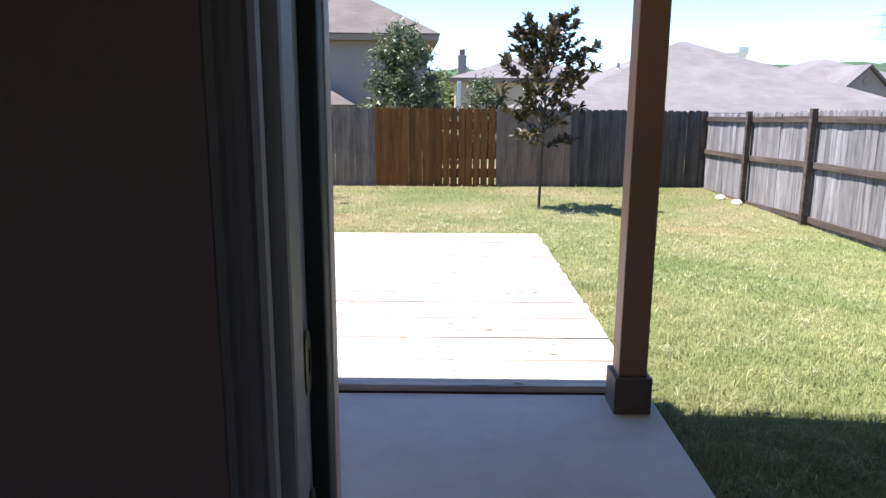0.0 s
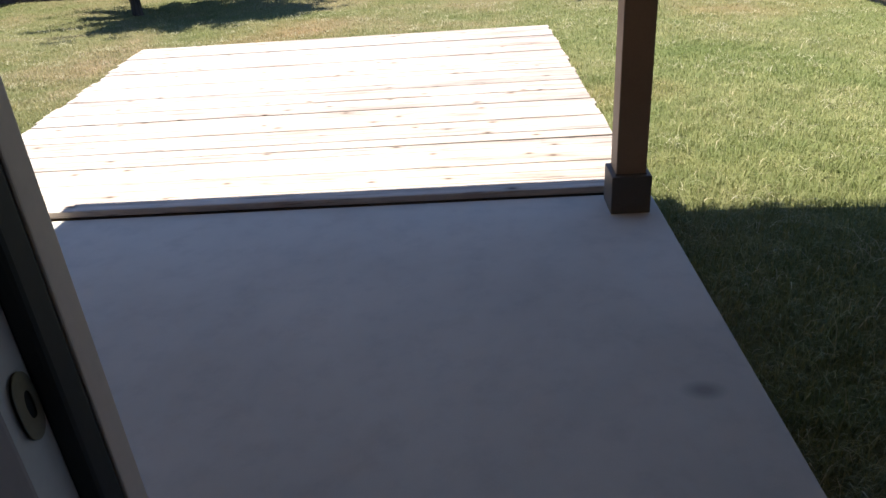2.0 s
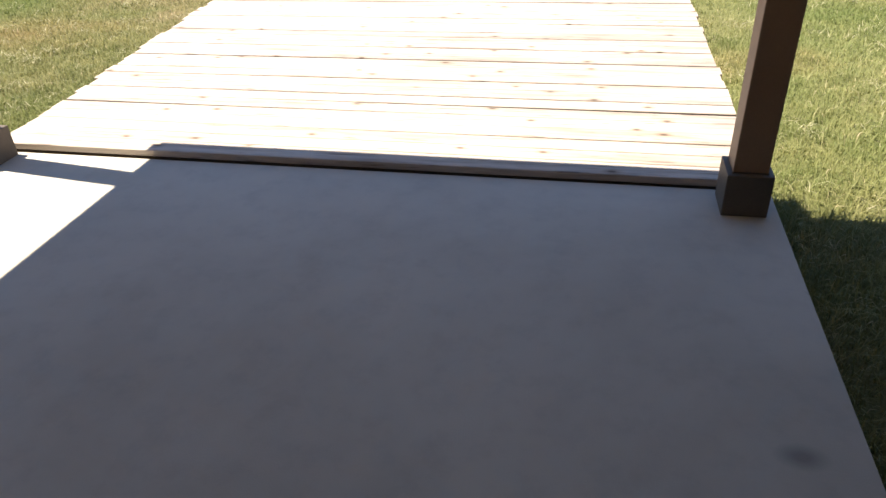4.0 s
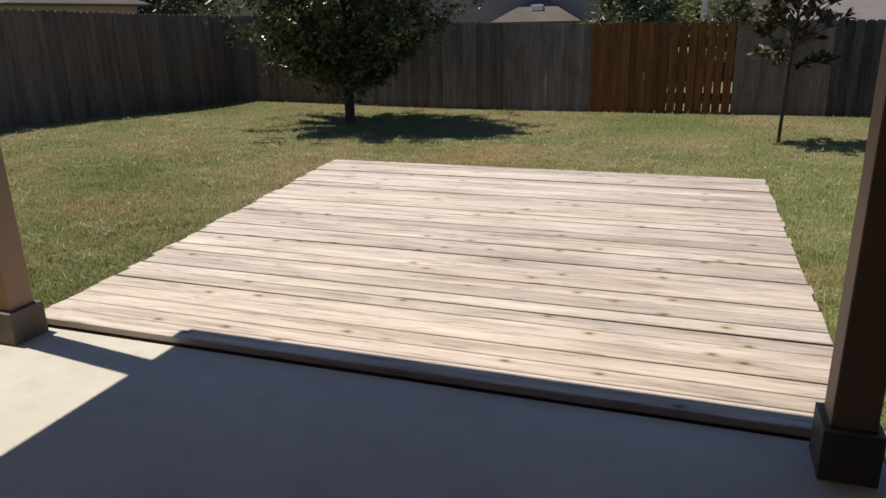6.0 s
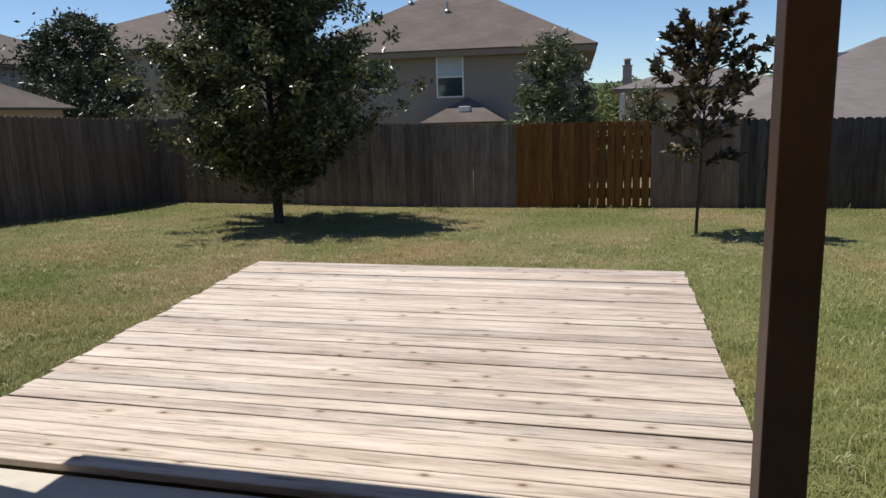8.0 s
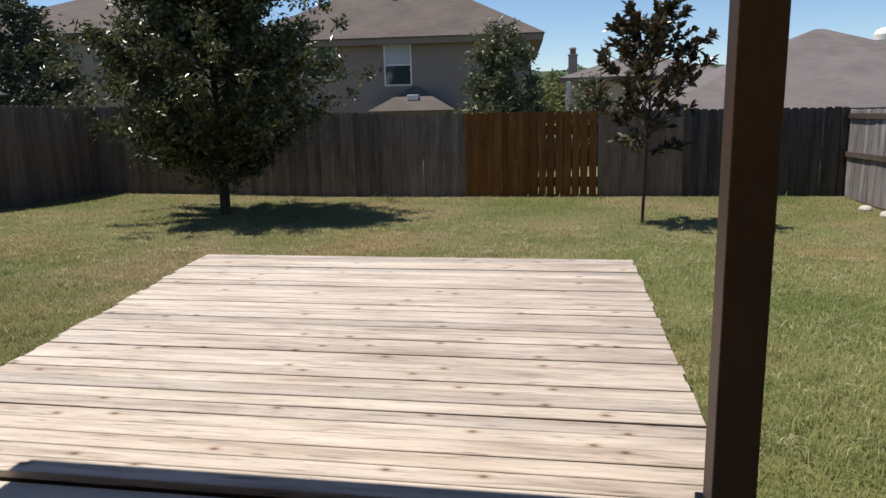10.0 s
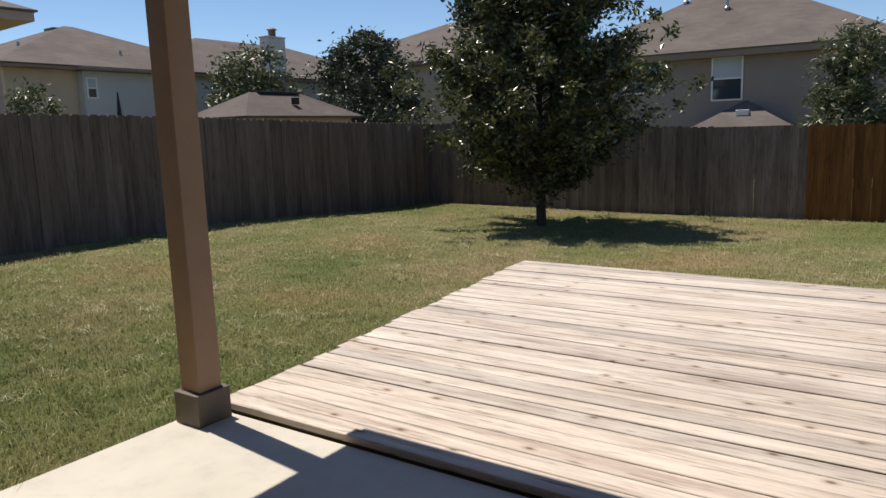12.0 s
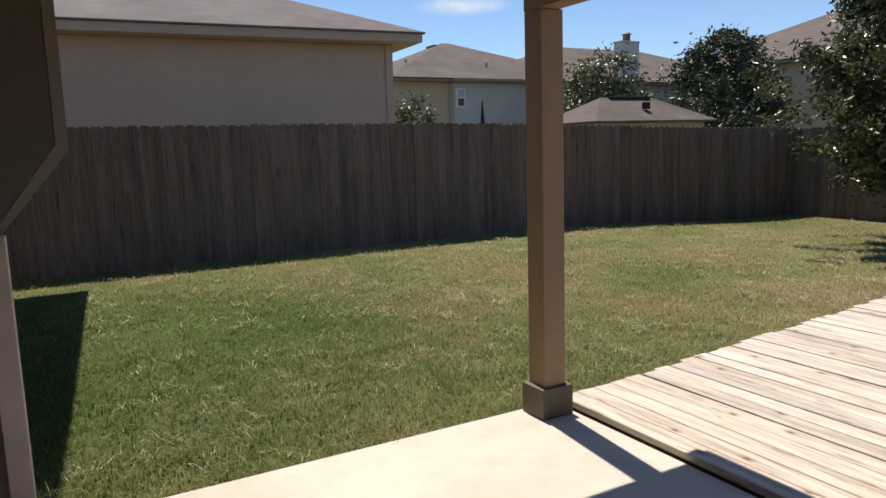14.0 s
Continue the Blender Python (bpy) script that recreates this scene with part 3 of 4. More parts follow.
# boards added behind the slits to block their light in bands
for z0, z1 in ((0.98, 1.16), (0.36, 0.72), (-0.04, 0.16)):
    boxes("backing_board", M_NEWWOOD, back_fence, (-0.35, BF + 0.0515, z0, 1.08, BF + 0.068, z1), chamfer=0.003)
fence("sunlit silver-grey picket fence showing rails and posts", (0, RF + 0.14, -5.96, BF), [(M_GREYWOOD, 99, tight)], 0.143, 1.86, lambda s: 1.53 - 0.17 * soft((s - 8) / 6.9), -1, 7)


# ---- trees ----
def limb(bm, a, b, r0, r1, sides=7, bend=0.06, rng=random):
    a, b = Vector(a), Vector(b)
    d = b - a
    side = d.cross(Vector((0.3, 0.5, 0.1))).normalized()
    up = d.cross(side).normalized()
    rings = []
    k = 5
    sway = Vector((rng.uniform(-1, 1), rng.uniform(-1, 1), 0)) * bend * d.length
    for i in range(k + 1):
        t = i / k
        c = a + d * t + sway * math.sin(t * math.pi)
        r = r0 + (r1 - r0) * t
        rings.append([bm.verts.new(c + (side * math.cos(q) + up * math.sin(q)) * r * (1 + 0.08 * math.sin(3 * q + i))) for q in [j * math.tau / sides for j in range(sides)]])
    for i in range(k):
        for j in range(sides):
            bm.faces.new((rings[i][j], rings[i][(j + 1) % sides], rings[i + 1][(j + 1) % sides], rings[i + 1][j]))
    bm.faces.new(rings[0][::-1])
    bm.faces.new(rings[-1])


def foliage(name, points, size, material, parent, rng, shape=0.45, label=""):
    """Many small pointed leaves, folded along the middle, at the given points."""
    vs, fs = [], []
    for p in points:
        d = Vector((rng.gauss(0, 1), rng.gauss(0, 1), rng.gauss(-0.15, 0.8))).normalized()
        s = d.cross(Vector((rng.gauss(0, 1), rng.gauss(0, 1), rng.gauss(0, 1)))).normalized()
        u = d.cross(s)
        ln = size * rng.uniform(0.65, 1.3)
        w = ln * shape * 0.5
        i = len(vs)
        p = Vector(p)
        vs += [p, p + d * ln * 0.5 + s * w + u * w * 0.35, p + d * ln, p + d * ln * 0.5 - s * w + u * w * 0.35]
        fs += [(i, i + 1, i + 2), (i, i + 2, i + 3)]
    me = bpy.data.meshes.new(name)
    me.from_pydata(vs, [], fs)
    me.materials.append(material)
    ob = new(name, me)
    if parent is not None:
        ob.parent = parent
        ob.matrix_parent_inverse = parent.matrix_world.inverted()
    return tagged(ob, label)


def tree(name, label, x, y, z0, trunk_r, clear, height, spread, material, leaves, size, seed, widest=0.35, clump=0.32, group="", centre=(0, 0), trunk_bend=0.02, shape=0.45, limbs=16, power=1.0, low=0.55, lumps=0.22, tipped=0.45):
    """Trunk, limbs and a crown of clumped leaves; spread is the crown's greatest half width."""
    rng = random.Random(seed)
    t = tagged(empty(name, x, y, z0), label, "tree", group, "object")
    bm = bmesh.new()
    top = z0 + height
    limb(bm, (x, y, z0 - 0.1), (x + centre[0] * 0.6, y + centre[1] * 0.6, z0 + clear + (height - clear) * 0.75), trunk_r, trunk_r * 0.22, 10, trunk_bend, rng)
    tips = []

    def half(h):
        # outline of the crown: h from 0 at its foot to 1 at its top
        return spread * ((h / widest) ** low if h < widest else max(0.0, (1 - h) / (1 - widest)) ** (0.62 * power))
    for i in range(limbs):
        h = 0.04 + 0.8 * (i / limbs)
        q = i * 2.4 + rng.uniform(-0.4, 0.4)
        f = rng.uniform(0.72, 0.98)
        zz = z0 + clear + h * (height - clear)
        base = (x + centre[0] * 0.6 * h, y + centre[1] * 0.6 * h, zz - 0.12 * (height - clear) * (1 if h > 0.15 else 0.4))
        r = half(min(0.98, h + 0.1)) * f
        tip = (x + centre[0] + r * math.cos(q), y + centre[1] + r * math.sin(q), zz + 0.12 * (height - clear) * rng.uniform(0.3, 1.2))
        limb(bm, base, tip, trunk_r * 0.3 * (1 - h * 0.6), trunk_r * 0.05, 5, 0.08, rng)
        tips.append((Vector(base), Vector(tip)))
    part("trunk", bm, M_BARK, t, "dark bark")
    pts = []
    clumps = []
    n_clump = max(30, leaves // 38)
    while len(clumps) < n_clump:
        if rng.random() < tipped:
            a, b = rng.choice(tips)
            c = a.lerp(b, rng.uniform(0.35, 1.08))
            clumps.append(c)
            continue
        h = rng.random() ** 0.85
        q = rng.uniform(0, math.tau)
        lump = 1 + lumps * noise.noise((3 * math.cos(q) + seed, 3 * math.sin(q), 5 * h))
        r = half(h) * lump * math.sqrt(rng.uniform(0.25, 1.0))
        clumps.append(Vector((x + centre[0] + r * math.cos(q), y + centre[1] + r * math.sin(q), z0 + clear + h * (height - clear))))
    per = max(1, leaves // len(clumps))
    for c in clumps:
        cr = clump * rng.uniform(0.5, 1.2)
        for _ in range(per):
            pts.append(c + Vector((rng.gauss(0, 0.5), rng.gauss(0, 0.5), rng.gauss(0, 0.42))) * cr)
    foliage("crown", pts, size, material, t, rng, shape)
    return t


tree("shade_tree", "dense dark green young shade tree on the lawn", -5.3, 12.0, -0.16, 0.09, 0.58, 5.7, 2.2, M_LEAF, 88000, 0.105, 11, 0.32, 0.21, power=1.1, limbs=90, low=0.6, lumps=1.0, centre=(-0.05, 0), shape=0.42, tipped=0.84)

def magnolia(x, y, z0, height, spread, seed):
    """A young thin-stemmed tree: upswept branches that end in rosettes of large leaves."""
    rng = random.Random(seed)
    t = tagged(empty("magnolia_tree", x, y, z0), "young magnolia tree with sparse bronze-green leaves", "tree", "", "object")
    bm = bmesh.new()
    top = Vector((x + 0.1, y, z0 + height - 0.12))
    foot = Vector((x, y, z0 - 0.1))
    limb(bm, foot, top, 0.026, 0.008, 8, 0.015, rng)
    buds = [(top, Vector((0, 0, 1)))]
    n = 38
    for i in range(n):
        h = 0.36 + 0.57 * i / n
        q = i * 2.4 + rng.uniform(-0.5, 0.5)
        base = foot.lerp(top, h)
        reach = spread * (0.62 + 0.38 * soft((h - 0.3) / 0.22)) * (1 - 0.62 * soft((h - 0.6) / 0.4)) * rng.uniform(0.72, 1.08)
        rise = reach * rng.uniform(0.45, 1.0) * (0.25 if h < 0.4 else 1)
        tip = base + Vector((reach * math.cos(q), reach * math.sin(q), rise))
        limb(bm, base, tip, 0.012, 0.004, 5, 0.1, rng)
        d = (tip - base).normalized()
        buds.append((tip, d))
        for f in (0.2, 0.34, 0.48, 0.62, 0.76, 0.9):
            c = base.lerp(tip, f + rng.uniform(-0.08, 0.08))
            e = (d + Vector((rng.gauss(0, 0.6), rng.gauss(0, 0.6), rng.gauss(0.25, 0.4)))).normalized()
            end = c + e * rng.uniform(0.07, 0.2)
            limb(bm, c, end, 0.006, 0.003, 4, 0.05, rng)
            buds.append((end, e))
    part("trunk", bm, M_BARK, t, "thin grey-brown stem")
    vs, fs = [], []
    for c, d in buds:
        for _ in range(rng.randint(8, 13)):
            o = Vector((rng.gauss(0, 1), rng.gauss(0, 1), rng.gauss(0, 0.7))).normalized()
            g = (d * 0.9 + o * 0.85 + Vector((0, 0, 0.1))).normalized()
            s = g.cross(Vector((rng.gauss(0, 0.4), rng.gauss(0, 0.4), 1))).normalized()
            u = s.cross(g)
            ln = rng.uniform(0.09, 0.17)
            w = ln * rng.uniform(0.2, 0.28)
            p = c - d * rng.uniform(-0.02, 0.12)
            k = len(vs)
            vs += [p, p + g * ln * 0.3 + s * w * 0.85 + u * w * 0.3, p + g * ln * 0.68 + s * w * 0.9 + u * w * 0.25 - Vector((0, 0, ln * 0.05)), p + g * ln - Vector((0, 0, ln * 0.14)),
                   p + g * ln * 0.68 - s * w * 0.9 + u * w * 0.25 - Vector((0, 0, ln * 0.05)), p + g * ln * 0.3 - s * w * 0.85 + u * w * 0.3]
            fs += [(k, k + 1, k + 2, k + 3), (k, k + 3, k + 4, k + 5)]
    me = bpy.data.meshes.new("crown")
    me.from_pydata(vs, [], fs)
    me.materials.append(M_LEAF3)
    ob = new("crown", me)
    ob.parent = t
    ob.matrix_parent_inverse = t.matrix_world.inverted()
    tagged(ob, "large bronze-green leaves in rosettes")
    return t


magnolia(1.57, 11.42, -0.14, 3.15, 0.8, 12)
tree("garden_tree", "light olive garden tree behind the back fence", -1.35, 21.0, -0.4, 0.08, 0.6, 4.1, 1.33, M_LEAF2, 11000, 0.17, 13, 0.3, 0.24, power=0.8, lumps=0.8, shape=0.28, low=0.3, limbs=30, tipped=0.65)
tree("garden_tree", "round dark garden tree behind the side fence", -18.0, 22.7, -0.4, 0.12, 0.6, 5.6, 2.9, M_LEAF4, 16000, 0.2, 14, 0.45, 0.45, power=0.8)
tree("garden_tree", "low light-green tree behind the shed", -20.5, 19.3, -0.4, 0.1, 0.8, 5.1, 2.0, M_LEAF2, 8000, 0.2, 15, 0.55, 0.45, power=0.6)
tree("garden_bush", "round grey-green bush behind the back fence", 1.28, 24.0, -0.4, 0.06, 0.1, 2.7, 0.85, M_LEAF2, 6000, 0.11, 16, 0.6, 0.22, power=0.6)
tree("garden_bush", "small light-green bush beyond the side fence", -20.0, 11.0, -0.4, 0.06, 0.2, 3.5, 1.0, M_LEAF2, 4000, 0.14, 17, 0.5, 0.3, power=0.7)


def far_woods():
    """A belt of distant trees and scrub in the gaps between the roofs."""
    rng = random.Random(31)
    pts = []
    for _ in range(150):
        cx, cy = rng.uniform(-8, 16), rng.uniform(58, 82)
        top = rng.uniform(1.6, 4.6)
        r = rng.uniform(0.8, 1.8)
        for _ in range(110):
            v = Vector((rng.gauss(0, 1), rng.gauss(0, 1), rng.gauss(0, 1))).normalized() * r * rng.uniform(0.6, 1.0)
            pts.append((cx + v.x, cy + v.y, max(-0.6, top - r + v.z * 0.9)))
        for _ in range(40):
            pts.append((cx + rng.gauss(0, 0.5), cy + rng.gauss(0, 0.5), rng.uniform(-0.6, max(-0.5, top - r))))
    ob = foliage("far_woods", pts, 0.42, M_LEAF5, None, rng, 0.6)
    tagged(ob, "sunlit yellow-green scrub and far trees", "woods", kind="stuff")


far_woods()


# ---- neighbouring houses ----
def hip_roof(bm, x0, y0, x1, y1, z, pitch, thick=0.03):
    """A hip roof over a rectangle whose eave line is at z."""
    w, d = x1 - x0, y1 - y0
    h = min(w, d) / 2
    if w >= d:
        a, b = (x0 + h, y0 + h, z + h * pitch), (x1 - h, y0 + h, z + h * pitch)
    else:
        a, b = (x0 + h, y0 + h, z + h * pitch), (x0 + h, y1 - h, z + h * pitch)
    v = [bm.verts.new(p) for p in ((x0, y0, z), (x1, y0, z), (x1, y1, z), (x0, y1, z))]
    u = [bm.verts.new((p.co.x, p.co.y, z - thick)) for p in v]
    ra, rb = bm.verts.new(a), bm.verts.new(b if b != a else (b[0] + 0.01, b[1], b[2]))
    if w >= d:
        for f in ((v[0], v[1], rb, ra), (v[2], v[3], ra, rb), (v[1], v[2], rb), (v[3], v[0], ra)):
            bm.faces.new(f)
    else:
        for f in ((v[1], v[2], rb, ra), (v[3], v[0], ra, rb), (v[0], v[1], ra), (v[2], v[3], rb)):
            bm.faces.new(f)
    for i in range(4):
        j = (i + 1) % 4
        bm.faces.new((v[i], v[j], u[j], u[i]))
    bm.faces.new(u[::-1])


def house(label, x0, y0, x1, y1, eave, pitch, wall_m, roof_m, over=0.4, foot=-0.6, fascia=0.2, fascia_m=None):
    fm = fascia_m or M_FASCIA
    h = tagged(empty("house", (x0 + x1) / 2, (y0 + y1) / 2, foot), label, "house", "neighbouring houses", "object")
    boxes("wall", wall_m, h, (x0, y0, foot, x1, y1, eave), chamfer=0.01)
    X0, Y0, X1, Y1 = x0 - over, y0 - over, x1 + over, y1 + over
    boxes("soffit", fm, h, (X0 + 0.03, Y0 + 0.03, eave + 0.001, X1 - 0.03, Y1 - 0.03, eave + 0.04), chamfer=0)
    for d in ((X0, Y0, eave, X1, Y0 + 0.028, eave + fascia), (X0, Y1 - 0.028, eave, X1, Y1, eave + fascia),
              (X0, Y0 + 0.029, eave, X0 + 0.028, Y1 - 0.029, eave + fascia), (X1 - 0.028, Y0 + 0.029, eave, X1, Y1 - 0.029, eave + fascia)):
        boxes("fascia", fm, h, d, chamfer=0)
    bm = bmesh.new()
    hip_roof(bm, X0 - 0.05, Y0 - 0.05, X1 + 0.05, Y1 + 0.05, eave + fascia + 0.035, pitch)
    part("roof", bm, roof_m, h, "worn asphalt shingle roof")
    return h


def window(h, axis, at, a, z0, b, z1, lower=None, frame_m=None):
    """A sash window on a wall facing us: axis 1 faces -y, axis 0 faces +x."""
    fm = frame_m or M_WHITE
    def bx(p, q, r, s, d0, d1):
        return (p, at - d1, r, q, at - d0, s) if axis == 1 else (at + d0, p, r, at + d1, q, s)
    w = boxes("window", fm, h, bx(a, b, z0, z0 + 0.05, 0.002, 0.05), bx(a, b, z1 - 0.05, z1, 0.002, 0.05), bx(a, a + 0.05, z0 + 0.051, z1 - 0.051, 0.002, 0.05),
              bx(b - 0.05, b, z0 + 0.051, z1 - 0.051, 0.002, 0.05), bx(a + 0.051, b - 0.051, (z0 + z1) / 2 - 0.025, (z0 + z1) / 2 + 0.025, 0.002, 0.045), chamfer=0, label="white sash window")
    boxes("pane", M_GLASS, w, bx(a + 0.051, b - 0.051, z0 + 0.051, (z0 + z1) / 2 - 0.026, 0.012, 0.02), chamfer=0)
    boxes("pane", lower or M_BLIND, w, bx(a + 0.051, b - 0.051, (z0 + z1) / 2 + 0.026, z1 - 0.051, 0.012, 0.02), chamfer=0, label="pane with a pale blind")
    return w


def pipe(h, x, y, z, r=0.05, top=0.45, material=None):
    bm = bmesh.new()
    bmesh.ops.create_cone(bm, cap_ends=True, segments=10, radius1=r, radius2=r, depth=top, matrix=Matrix.Translation((x, y, z + top / 2 - 0.15)))
    bmesh.ops.create_cone(bm, cap_ends=True, segments=10, radius1=r * 2.4, radius2=r * 1.1, depth=0.06, matrix=Matrix.Translation((x, y, z + 0.02)))
    return part("vent_pipe", bm, material or M_METAL, h, "grey roof vent pipe")


def chimney(h, x0, y0, x1, y1, z0, z1, material):
    c = boxes("chimney", material, h, (x0, y0, z0, x1, y1, z1), chamfer=0.02, label="stuccoed chimney with a metal cap")
    boxes("cap", material, c, (x0 - 0.03, y0 - 0.03, z1 + 0.001, x1 + 0.03, y1 + 0.03, z1 + 0.06), chamfer=0.01)
    cx, cy = (x0 + x1) / 2, (y0 + y1) / 2
    bm = bmesh.new()
    bmesh.ops.create_cone(bm, cap_ends=True, segments=12, radius1=0.17, radius2=0.17, depth=0.3, matrix=Matrix.Translation((cx, cy, z1 + 0.22)))
    bmesh.ops.create_cone(bm, cap_ends=True, segments=12, radius1=0.25, radius2=0.12, depth=0.08, matrix=Matrix.Translation((cx, cy, z1 + 0.41)))
    part("flue", bm, M_BLOCK, c, "dark metal flue")
    return c


ha = house("two-storey beige stucco house with a brown hip roof", -10.8, 26.0, -0.75, 37.0, 3.62, 0.56, M_STUCCO, M_ROOF, fascia=0.2)
window(ha, 1, 26.0, -5.83, 2.24, -4.86, 3.66)
window(ha, 1, 26.0, -8.75, 2.6, -7.48, 3.75, M_TEAL)
pipe(ha, -5.8, 28.4, 5.52)
pipe(ha, -7.4, 29.3, 6.02)
pipe(ha, -5.9, 30.0, 6.37)
bm = bmesh.new()
hip_roof(bm, -6.2, 24.6, -3.3, 27.4, 1.4, 0.58)
low = part("porch_roof", bm, M_ROOF, ha, "low brown porch roof against the wall")
boxes("porch_wall", M_STUCCO, ha, (-6.0, 24.8, -0.6, -3.5, 25.995, 1.365), chamfer=0.01)
bm = bmesh.new()
box(bm, -4.93, 25.15, 1.74, -4.55, 25.4, 1.92, 0.02)
part("vent", bm, M_WHITE, low, "white box vent")
corner = Matrix.Translation((-0.35, 25.6, 0))
ha.matrix_world = corner @ Matrix.Rotation(radians(3.5), 4, "Z") @ corner.inverted() @ ha.matrix_world

hb = house("pale two-storey house with a brown roof behind the trees", -26.0, 27.5, -13.2, 38.0, 4.5, 0.42, M_CREAM, M_ROOF, fascia=0.12)
hc = house("low house with a wide grey-brown shingle roof", 3.2, 22.6, 14.9, 34.0, 1.0, 0.42, M_STUCCO, M_ROOFG)
pipe(hc, 6.2, 26.5, 2.69, 0.05, 0.4)
boxes("ridge_vent", M_METAL, hc, (6.9, 27.2, 3.19, 7.9, 27.5, 3.31), chamfer=0.02)
hd = house("far low house with a grey gable roof", 14.6, 33.0, 24.0, 44.0, 1.62, 0.36, M_STUCCO, M_ROOFG)
bm = bmesh.new()
prism(bm, [(17.4, 1.82), (19.9, 1.82), (18.65, 3.07)], 1, 32.4, 36.5)
gable = part("gable", bm, M_STUCCO, hd, "beige gable with a round vent")
bm = bmesh.new()
for sx in (-1, 1):
    prism(bm, [(18.65, 3.2), (18.65, 3.09), (18.65 + sx * 1.55, 1.64), (18.65 + sx * 1.55, 1.75)], 1, 32.2, 36.5)
part("gable_roof", bm, M_ROOFG, hd)
bm = bmesh.new()
bmesh.ops.create_cone(bm, cap_ends=True, segments=16, radius1=0.2, radius2=0.2, depth=0.04, matrix=Matrix.Translation((18.65, 32.38, 2.47)) @ Matrix.Rotation(radians(90), 4, "X"))
part("round_vent", bm, M_FASCIA, gable)
he = house("small far house with a chimney and pale walls", 0.35, 40.0, 8.5, 50.0, 2.5, 0.32, M_CREAM, M_ROOFG, 0.3)
chimney(he, 0.5, 43.0, 1.0, 43.7, 2.65, 4.05, M_STUCCO)
boxes("porch_column", M_WHITE, he, (0.42, 38.6, -0.6, 0.62, 38.85, 2.5), chamfer=0.02, label="white porch column")

hn = house("tan neighbour house with horizontal siding and a shingle roof", -23.0, -9.0, -13.0, 6.9, 3.61, 0.42, M_SIDING, M_ROOFG, 0.5, fascia=0.15, fascia_m=M_SIDING)
zz = -0.3
while zz < 3.3:
    bm = bmesh.new()
    vs = [bm.verts.new(p) for p in ((-12.998, -9.0, zz), (-12.998, 6.9, zz), (-12.998, 6.9, zz + 0.3), (-12.998, -9.0, zz + 0.3), (-12.989, -9.0, zz), (-12.989, 6.9, zz), (-12.993, 6.9, zz + 0.299), (-12.993, -9.0, zz + 0.299))]
    for q in ((0, 1, 2, 3), (7, 6, 5, 4), (0, 4, 5, 1), (1, 5, 6, 2), (2, 6, 7, 3), (3, 7, 4, 0)):
        bm.faces.new([vs[t] for t in q])
    part("siding_board", bm, M_SIDING, hn)
    zz += 0.3
boxes("corner_board", M_SIDING, hn, (-13.06, 6.79, -0.6, -12.955, 6.94, 3.609), chamfer=0.004)

turn = Matrix.Translation((-12.5, 7.4, 0))
hn.matrix_world = turn @ Matrix.Rotation(radians(-4.0), 4, "Z") @ turn.inverted() @ hn.matrix_world
hf = house("cream house with a brown hip roof beyond the side fence", -34.0, 12.4, -24.4, 22.4, 4.05, 0.4, M_CREAM, M_ROOF, fascia=0.1)
hp = house("pale blue-grey house with a chimney and brown roof", -34.0, 18.4, -24.0, 34.0, 4.02, 0.4, M_PALE, M_ROOF, fascia=0.1)
boxes("wall", M_PALE, hp, (-24.39, 14.79, -0.6, -24.0, 18.399, 4.02), chamfer=0.01)
boxes("fascia", M_FASCIA, hp, (-24.02, 14.6, 4.021, -23.55, 17.99, 4.12), chamfer=0.01)
window(hp, 0, -24.0, 14.86, 3.08, 15.25, 3.8)
chimney(hp, -24.6, 23.4, -24.1, 24.45, 4.0, 5.9, M_CHIM)
boxes("ridge_vent", M_BLOCK, hf, (-29.6, 16.6, 5.95, -28.9, 17.0, 6.16), chamfer=0.02)
pipe(hp, -25.6, 17.3, 4.7)
pipe(hf, -26.5, 14.0, 4.85)


def shed():
    s = tagged(empty("garden_shed", -17.9, 17.85, -0.5), "pale garden shed with a low dark roof", "shed", "", "object")
    boxes("wall", M_SIDING, s, (-19.1, 15.5, -0.6, -16.7, 20.2, 2.14), chamfer=0.01)
    bm = bmesh.new()
    hip_roof(bm, -19.4, 15.2, -16.4, 20.5, 2.2, 0.53, 0.06)
    part("roof", bm, M_ROOF, s, "dark brown shingle roof")
    boxes("ridge_cap", M_BLACK, s, (-18.05, 17.0, 2.96, -17.75, 18.8, 3.03), chamfer=0.01)
    boxes("roof_vent", M_BLACK, s, (-17.1, 17.75, 2.58, -16.95, 17.97, 2.8), chamfer=0.01)


shed()


def patio_umbrella():
    u = tagged(empty("patio_umbrella", -17.5, 11.92, -0.4), "closed dark patio umbrella beyond the fence", "umbrella", "", "object")
    bm = bmesh.new()
    limb(bm, (-17.5, 11.92, -0.5), (-17.5, 11.92, 2.6), 0.025, 0.025, 8, 0)
    part("pole", bm, M_METAL, u)
    bm = bmesh.new()
    bmesh.ops.create_cone(bm, cap_ends=True, segments=12, radius1=0.11, radius2=0.015, depth=1.2, matrix=Matrix.Translation((-17.5, 11.92, 2.25)))
    part("canopy", bm, M_BLACK, u)


patio_umbrella()


